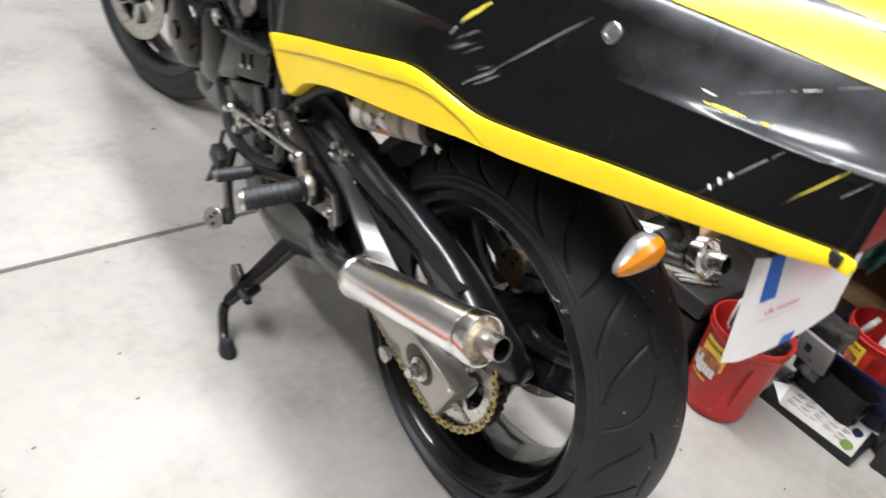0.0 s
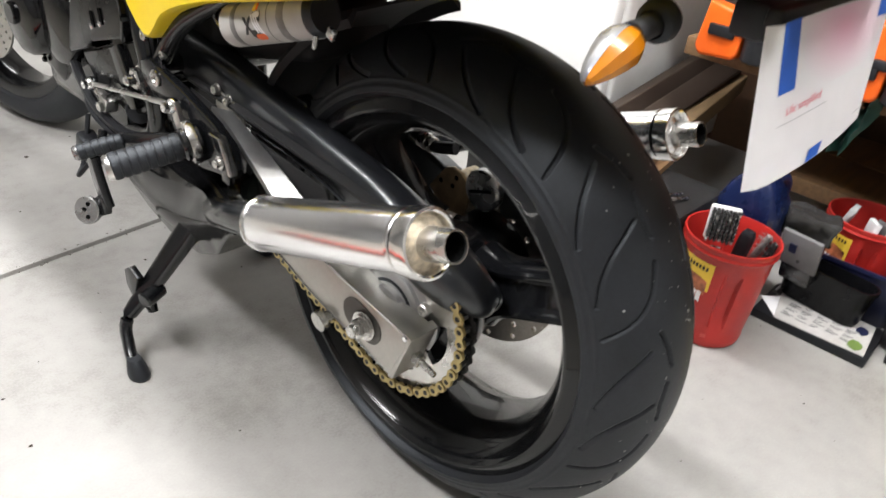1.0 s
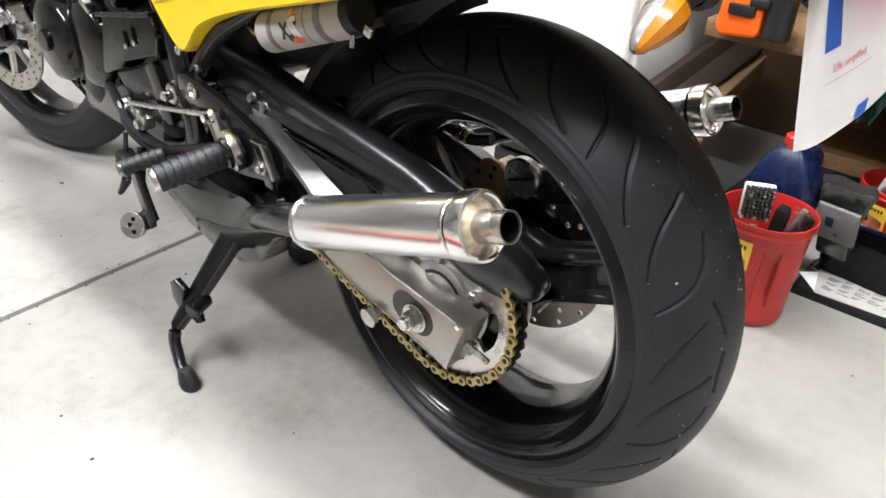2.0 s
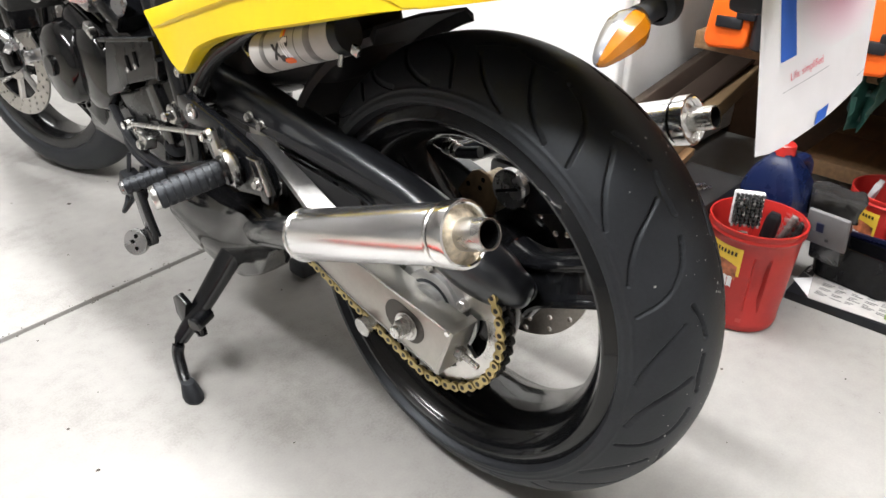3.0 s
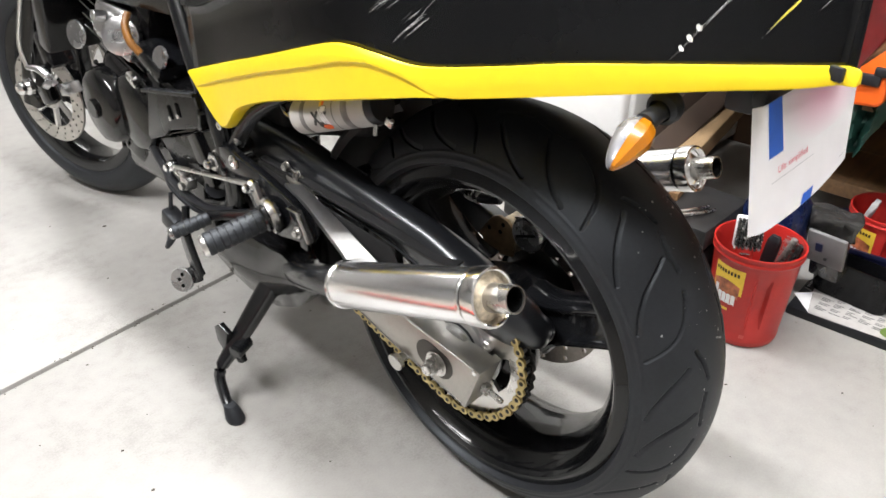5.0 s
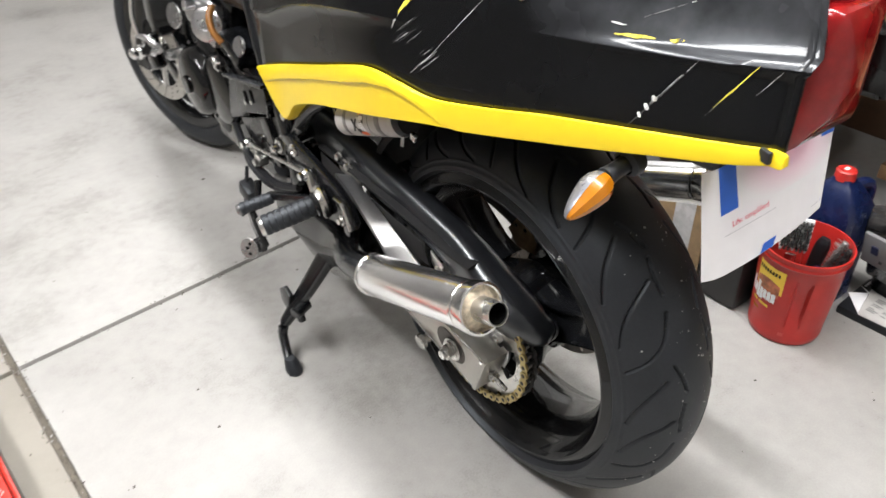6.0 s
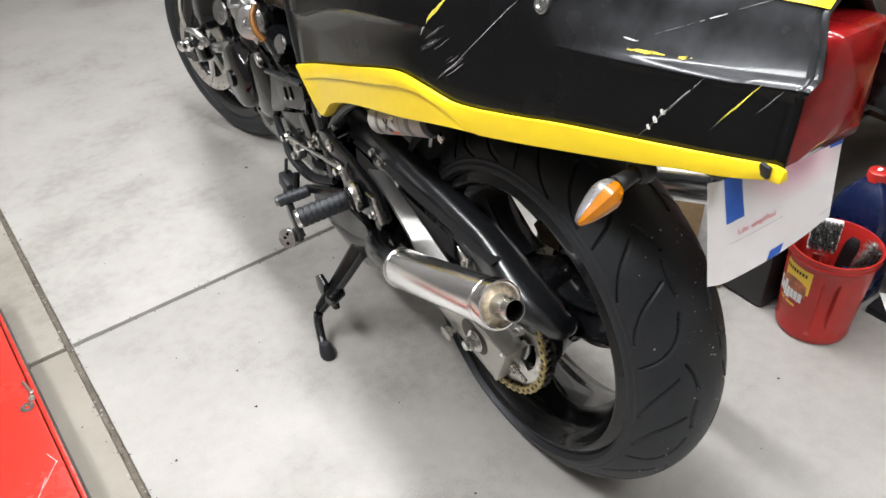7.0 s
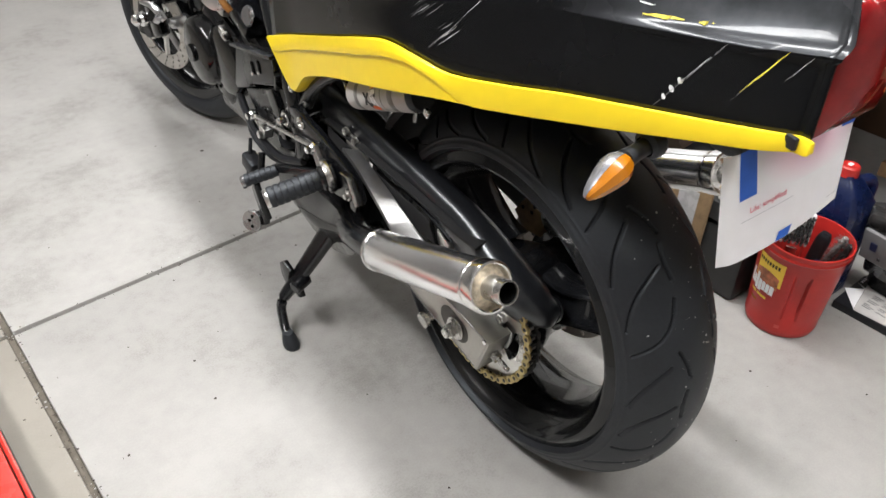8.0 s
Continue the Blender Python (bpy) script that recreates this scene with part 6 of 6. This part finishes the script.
def spring_clamp(y0, label, top):
    cl = thing("orange_box", label, "tool", (0.93, y0, 0.437), "orange tools on the shelf")
    part("shell", plate(arc((y0 - 0.02, 0.462), 0.018, 250, 180, 5) + [(y0 - 0.040, top - 0.013), (y0 + 0.045, top)] + arc((y0 + 0.03, 0.462), 0.024, 0, -70, 5), 0.848, 0.893, 0.008, 3), ORANGE, cl, "orange plastic shell")
    part("opening", box(0.01, 0.055, 0.022, pose(0.846, y0 + 0.003, 0.497), 0.003), PLASTIC, cl, "black opening")
    part("clip", box(0.012, 0.04, 0.018, pose(0.846, y0 - 0.030, 0.515), 0.004), PLASTIC, cl)
    part("tube_end", rod((0.866, y0 - 0.068, 0.45), (0.866, y0 - 0.068, 0.56), 0.027, 20, 0.004), PLASTIC, cl)
    return cl


spring_clamp(0.093, "orange plastic tool housing with a black opening on the shelf", 0.548)
spring_clamp(-0.175, "orange plastic tool housing with black clips on the shelf", 0.59)
bag = thing("plastic_bag", "dark green plastic film hanging from the shelf", "bag", (0.90, -0.16, 0.42))
bm = bmesh.new()
rng = random.Random(3)
grid = []
for i in range(9):
    row = []
    for j in range(14):
        u, v = i / 8, j / 13
        w = 0.09 * (1 - 0.65 * v)
        row.append(bm.verts.new((0.885 + 0.018 * math.sin(9 * u + 5 * v) + 0.01 * noise.noise(Vector((u * 5, v * 7, 2))), -0.205 + w * (u - 0.5) + 0.035 * v + 0.008 * noise.noise(Vector((u * 4, v * 6, 9))), 0.50 - 0.17 * v)))
    grid.append(row)
for a, b in zip(grid, grid[1:]):
    for i in range(13):
        bm.faces.new((a[i], a[i + 1], b[i + 1], b[i]))
part("film", bm, GREEN_FILM, bag)

# ---- printed tray, bins and packets on the floor ----
tray = thing("printed_box", "flat black box with a white printed lid lying on the floor", "box", (0.82, -0.28, 0))
BOX_TOP = 0.0205


def lid(points, lift, thick=0.0008):
    """A flat printed area lying on the box: the outline in plan, raised by a little."""
    bm = bmesh.new()
    low = [bm.verts.new((x, y, BOX_TOP + lift - thick)) for x, y in points]
    top = [bm.verts.new((x, y, BOX_TOP + lift)) for x, y in points]
    bm.faces.new(top)
    for i in range(len(points)):
        j = (i + 1) % len(points)
        bm.faces.new((low[i], low[j], top[j], top[i]))
    bmesh.ops.recalc_face_normals(bm, faces=bm.faces[:])
    return bm


part("box_body", box(0.140, 0.222, BOX_TOP - 0.001, pose(0.8225, -0.281, (BOX_TOP - 0.001) / 2, 0, 0, 2), 0.003), PLASTIC, tray, "black cardboard box")
part("lid_sheet", lid([(0.751, -0.216), (0.836, -0.196), (0.848, -0.172), (0.890, -0.172), (0.890, -0.372), (0.765, -0.386)], 0.0), LID_WHITE, tray, "white printed lid")
part("print_panel", lid([(0.840, -0.194), (0.848, -0.1725), (0.890, -0.1725), (0.890, -0.186)], 0.0006), PRINT, tray, "black printed panel")
part("folded_corner", lid([(0.752, -0.2155), (0.804, -0.166), (0.835, -0.1955)], 0.0016), PAPER, tray, "folded paper corner")
for k in range(4):  # pale lines of print
    part("print_bar", lid([(0.853 + 0.008 * k, -0.1755), (0.857 + 0.008 * k, -0.1755), (0.857 + 0.008 * k, -0.181 + 0.0015 * (k % 2)), (0.853 + 0.008 * k, -0.181)], 0.001), PAPER, tray)
for col in range(5):
    for row in range(11):
        wd = 0.011 + 0.012 * ((col * 5 + row * 3) % 4) / 3
        y0, x0 = -0.219 - 0.0285 * col, 0.836 - 0.0058 * row + 0.002 * col
        if x0 > 0.768 and (col * 3 + row * 2) % 7 > 1:
            part("print_bar", lid([(x0, y0), (x0 + 0.002, y0), (x0 + 0.002, y0 - wd), (x0, y0 - wd)], 0.0006), CARD, tray)
part("print_patch", lid([(0.790 + 0.017 * math.cos(0.7 * k) * (1 + 0.25 * (k % 2)), -0.362 + 0.014 * math.sin(0.7 * k)) for k in range(9)], 0.0008), GREEN_PRINT, tray, "green printed leaf shape")
part("print_patch", lid([(0.852 + 0.015 * math.cos(0.7 * k) * (1 + 0.3 * (k % 2)), -0.357 + 0.012 * math.sin(0.7 * k)) for k in range(9)], 0.0008), NAVY, tray, "dark blue printed shape")


def bin_thing(name, label, c, sx, sy, h, mt, turn, category):
    t = thing(name, label, category, c)
    rows = []
    for k, z in ((0.86, 0.0), (0.9, 0.006), (1.0, h - 0.01), (1.04, h - 0.008), (1.04, h), (0.98, h), (0.94, h - 0.012), (0.84, 0.012)):
        ring = []
        for qx, qy, a0 in ((1, 1, 0), (-1, 1, 90), (-1, -1, 180), (1, -1, 270)):
            for i in range(5):
                a = radians(a0 + 22.5 * i)
                r = min(0.028, sx * 0.46)
                p = Vector((k * (qx * (sx / 2 - r) + r * math.cos(a)), k * (qy * (sy / 2 - r) + r * math.sin(a)), z))
                ring.append(Matrix.Translation(c) @ Matrix.Rotation(radians(turn), 4, "Z") @ p)
        rows.append(ring)
    part("bin_body", skin(rows), mt, t)
    return t


bin_thing("parts_bin", "narrow black plastic parts bin on the printed box", (0.866, -0.262, BOX_TOP + 0.0015), 0.056, 0.180, 0.086, BIN_BLACK, -6, "bin")
bin_thing("parts_bin", "navy blue plastic parts bin on the floor", (1.008, -0.275, 0.0), 0.20, 0.24, 0.118, NAVY, 4, "bin")
cardbox = thing("card_packet", "grey printed card packet in a plastic wrap", "packet", (0.79, -0.205, 0.10))
cm = pose(0.785, -0.207, 0.157, 0, -14, -6)
part("card", box(0.010, 0.080, 0.078, cm, 0.003), CARD, cardbox)
part("print_patch", box(0.002, 0.014, 0.02, cm @ pose(-0.0065, 0.012, 0.005), 0), NAVY, cardbox)
part("print_patch", box(0.002, 0.006, 0.006, cm @ pose(-0.0065, -0.004, -0.02), 0), PRINT, cardbox)
bm = box(0.05, 0.10, 0.06, pose(0.835, -0.195, 0.195, 10, -20, 20), 0.01)
bmesh.ops.subdivide_edges(bm, edges=bm.edges[:], cuts=3, use_grid_fill=True)
for v in bm.verts:
    v.co += 0.012 * noise.noise_vector(v.co * 28)
part("wrap", bm, SMOKE, cardbox, "crumpled clear wrap")
part("packet_back", box(0.04, 0.066, 0.10, pose(0.832, -0.206, 0.118, 0, -16, -6), 0.008), SMOKE, cardbox)
dark = thing("black_case", "black plastic case standing beside the bins", "case", (0.93, -0.42, 0))
part("case_body", box(0.16, 0.09, 0.17, pose(0.93, -0.425, 0.085, 0, 0, 10), 0.02, 3), CASE, dark)
roll = thing("paper_roll", "pale brown cardboard tube lying on the floor", "tube", (0.85, -0.47, 0.03))
part("tube", lathe([(0.018, 0), (0.026, 0), (0.0265, 0.001), (0.0265, 0.25), (0.018, 0.25)], (0.885, -0.452, 0.085), (0.95, 0.0, 0.05), 32, closed=True), WOOD, roll)
mat_pad = thing("floor_pad", "grey rubber pad on the floor", "mat", (0.9, -0.55, 0))
part("pad", box(0.30, 0.16, 0.055, pose(0.965, -0.478, 0.0275, 0, 0, 6), 0.006), CASE, mat_pad)
ycase = thing("yellow_pack", "yellow printed pack with a blue label on the floor", "box", (0.75, -0.56, 0))
part("pack", box(0.22, 0.09, 0.10, pose(0.725, -0.553, 0.05, 0, 0, 4), 0.02, 3), LABEL_YELLOW, ycase)
part("blue_label", box(0.10, 0.002, 0.04, pose(0.75, -0.5075, 0.06, 0, 0, 4), 0), TAPE, ycase)
part("seam", box(0.20, 0.0015, 0.002, pose(0.725, -0.5075, 0.03, 0, 4, 4), 0), BROWN, ycase)

# ---- red steel tray at the floor's other side ----
cart = thing("red_tray", "scratched red enamelled steel tool tray", "tray", (-1.0, 0.4, 0))
am = pose(-0.768, 0.45, 0, 0, 0, 4.3)
part("tray_top", box(0.11, 1.1, 0.012, am @ pose(-0.067, 0, 0.094), 0.002), RED_PAINT, cart)
part("tray_side", box(0.010, 1.1, 0.10, am @ pose(-0.006, 0, 0.052), 0.003), CASE, cart, "dark steel side")
part("tray_lip", box(0.008, 1.1, 0.012, am @ pose(-0.006, 0, 0.104), 0.003), RED_PAINT, cart)
for k, (x0, y0, x1, y1) in enumerate(((-0.02, -0.085, -0.055, -0.13), (-0.045, -0.11, -0.075, -0.16), (-0.02, -0.09, -0.03, -0.06))):
    part("scratch", box(0.0006, math.hypot(x1 - x0, y1 - y0), 0.0006, am @ pose((x0 + x1) / 2, (y0 + y1) / 2, 0.1004, 0, 0, math.degrees(math.atan2(-(x1 - x0), y1 - y0))), 0), SILVER_MARK, cart)
washer = thing("washer", "bright steel washer lying on the red tray", "washer")
part("ring", lathe([(0.0045, 0), (0.012, 0), (0.012, 0.002), (0.0045, 0.002)], am @ Vector((-0.028, 0.075, 0.1003)), (0, 0, 1), 28, closed=True), STEEL, washer)
bolt = thing("loose_bolt", "bright steel bolt lying on the red tray", "bolt")
part("shank", rod(am @ Vector((-0.018, 0.145, 0.104)), am @ Vector((-0.012, 0.105, 0.104)), 0.0035, 12), STEEL, bolt)
part("head", hexbolt(am @ Vector((-0.012, 0.105, 0.1045)), am.to_3x3() @ Vector((0.15, -1, 0)), 0.007, 0.006), STEEL, bolt)
nut = thing("loose_nut", "bright steel nut lying on the red tray", "nut")
part("nut_body", hexbolt(am @ Vector((-0.015, 0.09, 0.1003)), (0, 0, 1), 0.008, 0.006), STEEL, nut)

# ---- grit on the floor ----
rng = random.Random(23)
bm = bmesh.new()
for i in range(110):
    x, y, q = rng.uniform(-1.0, 1.0), rng.uniform(-0.6, 1.6), rng.choice((0.0008, 0.001, 0.0012, 0.0016, 0.0024))
    if i < 4:
        x, y, q = ((-0.088, 0.712, 0.004), (-0.437, 0.368, 0.003), (-0.61, 0.333, 0.003), (-0.091, 1.277, 0.005))[i]
    vs = [bm.verts.new((x + q * rng.uniform(0.5, 1.4) * math.cos(1.05 * k), y + q * rng.uniform(0.5, 1.4) * math.sin(1.05 * k), 0.0002)) for k in range(6)]
    top = bm.verts.new((x, y, 0.0002 + 0.5 * q))
    for k in range(6):
        bm.faces.new((vs[k], vs[(k + 1) % 6], top))
tagged(part("floor_grit", bm, BROWN), "dark grit scattered over the concrete floor", "grit", kind="stuff")

# ---- crumbs and dirt lying in the joints ----
for name, material, seed, count in (("joint_crumbs", BROWN, 5, 760), ("joint_dust", GRIT, 9, 520)):
    rng = random.Random(seed)
    bm = bmesh.new()
    for i in range(count):
        along_x, u, v = rng.random() < 0.5, rng.uniform(-1.3, 1.3), rng.gauss(0, 0.0074)
        p = JM @ (Vector((u, v, 0)) if along_x else Vector((v, u, 0)))
        q = rng.choice((0.0008, 0.0012, 0.0016, 0.0022))
        base = 0.0002 if abs(v) > 0.007 else -0.009
        vs = [bm.verts.new((p.x + q * rng.uniform(0.5, 1.5) * math.cos(1.05 * k), p.y + q * rng.uniform(0.5, 1.5) * math.sin(1.05 * k), base)) for k in range(6)]
        top = bm.verts.new((p.x, p.y, base + 0.6 * q))
        for k in range(6):
            bm.faces.new((vs[k], vs[(k + 1) % 6], top))
    tagged(part(name, bm, material), "crumbs of dirt lying along the floor joints", "dirt", kind="stuff")
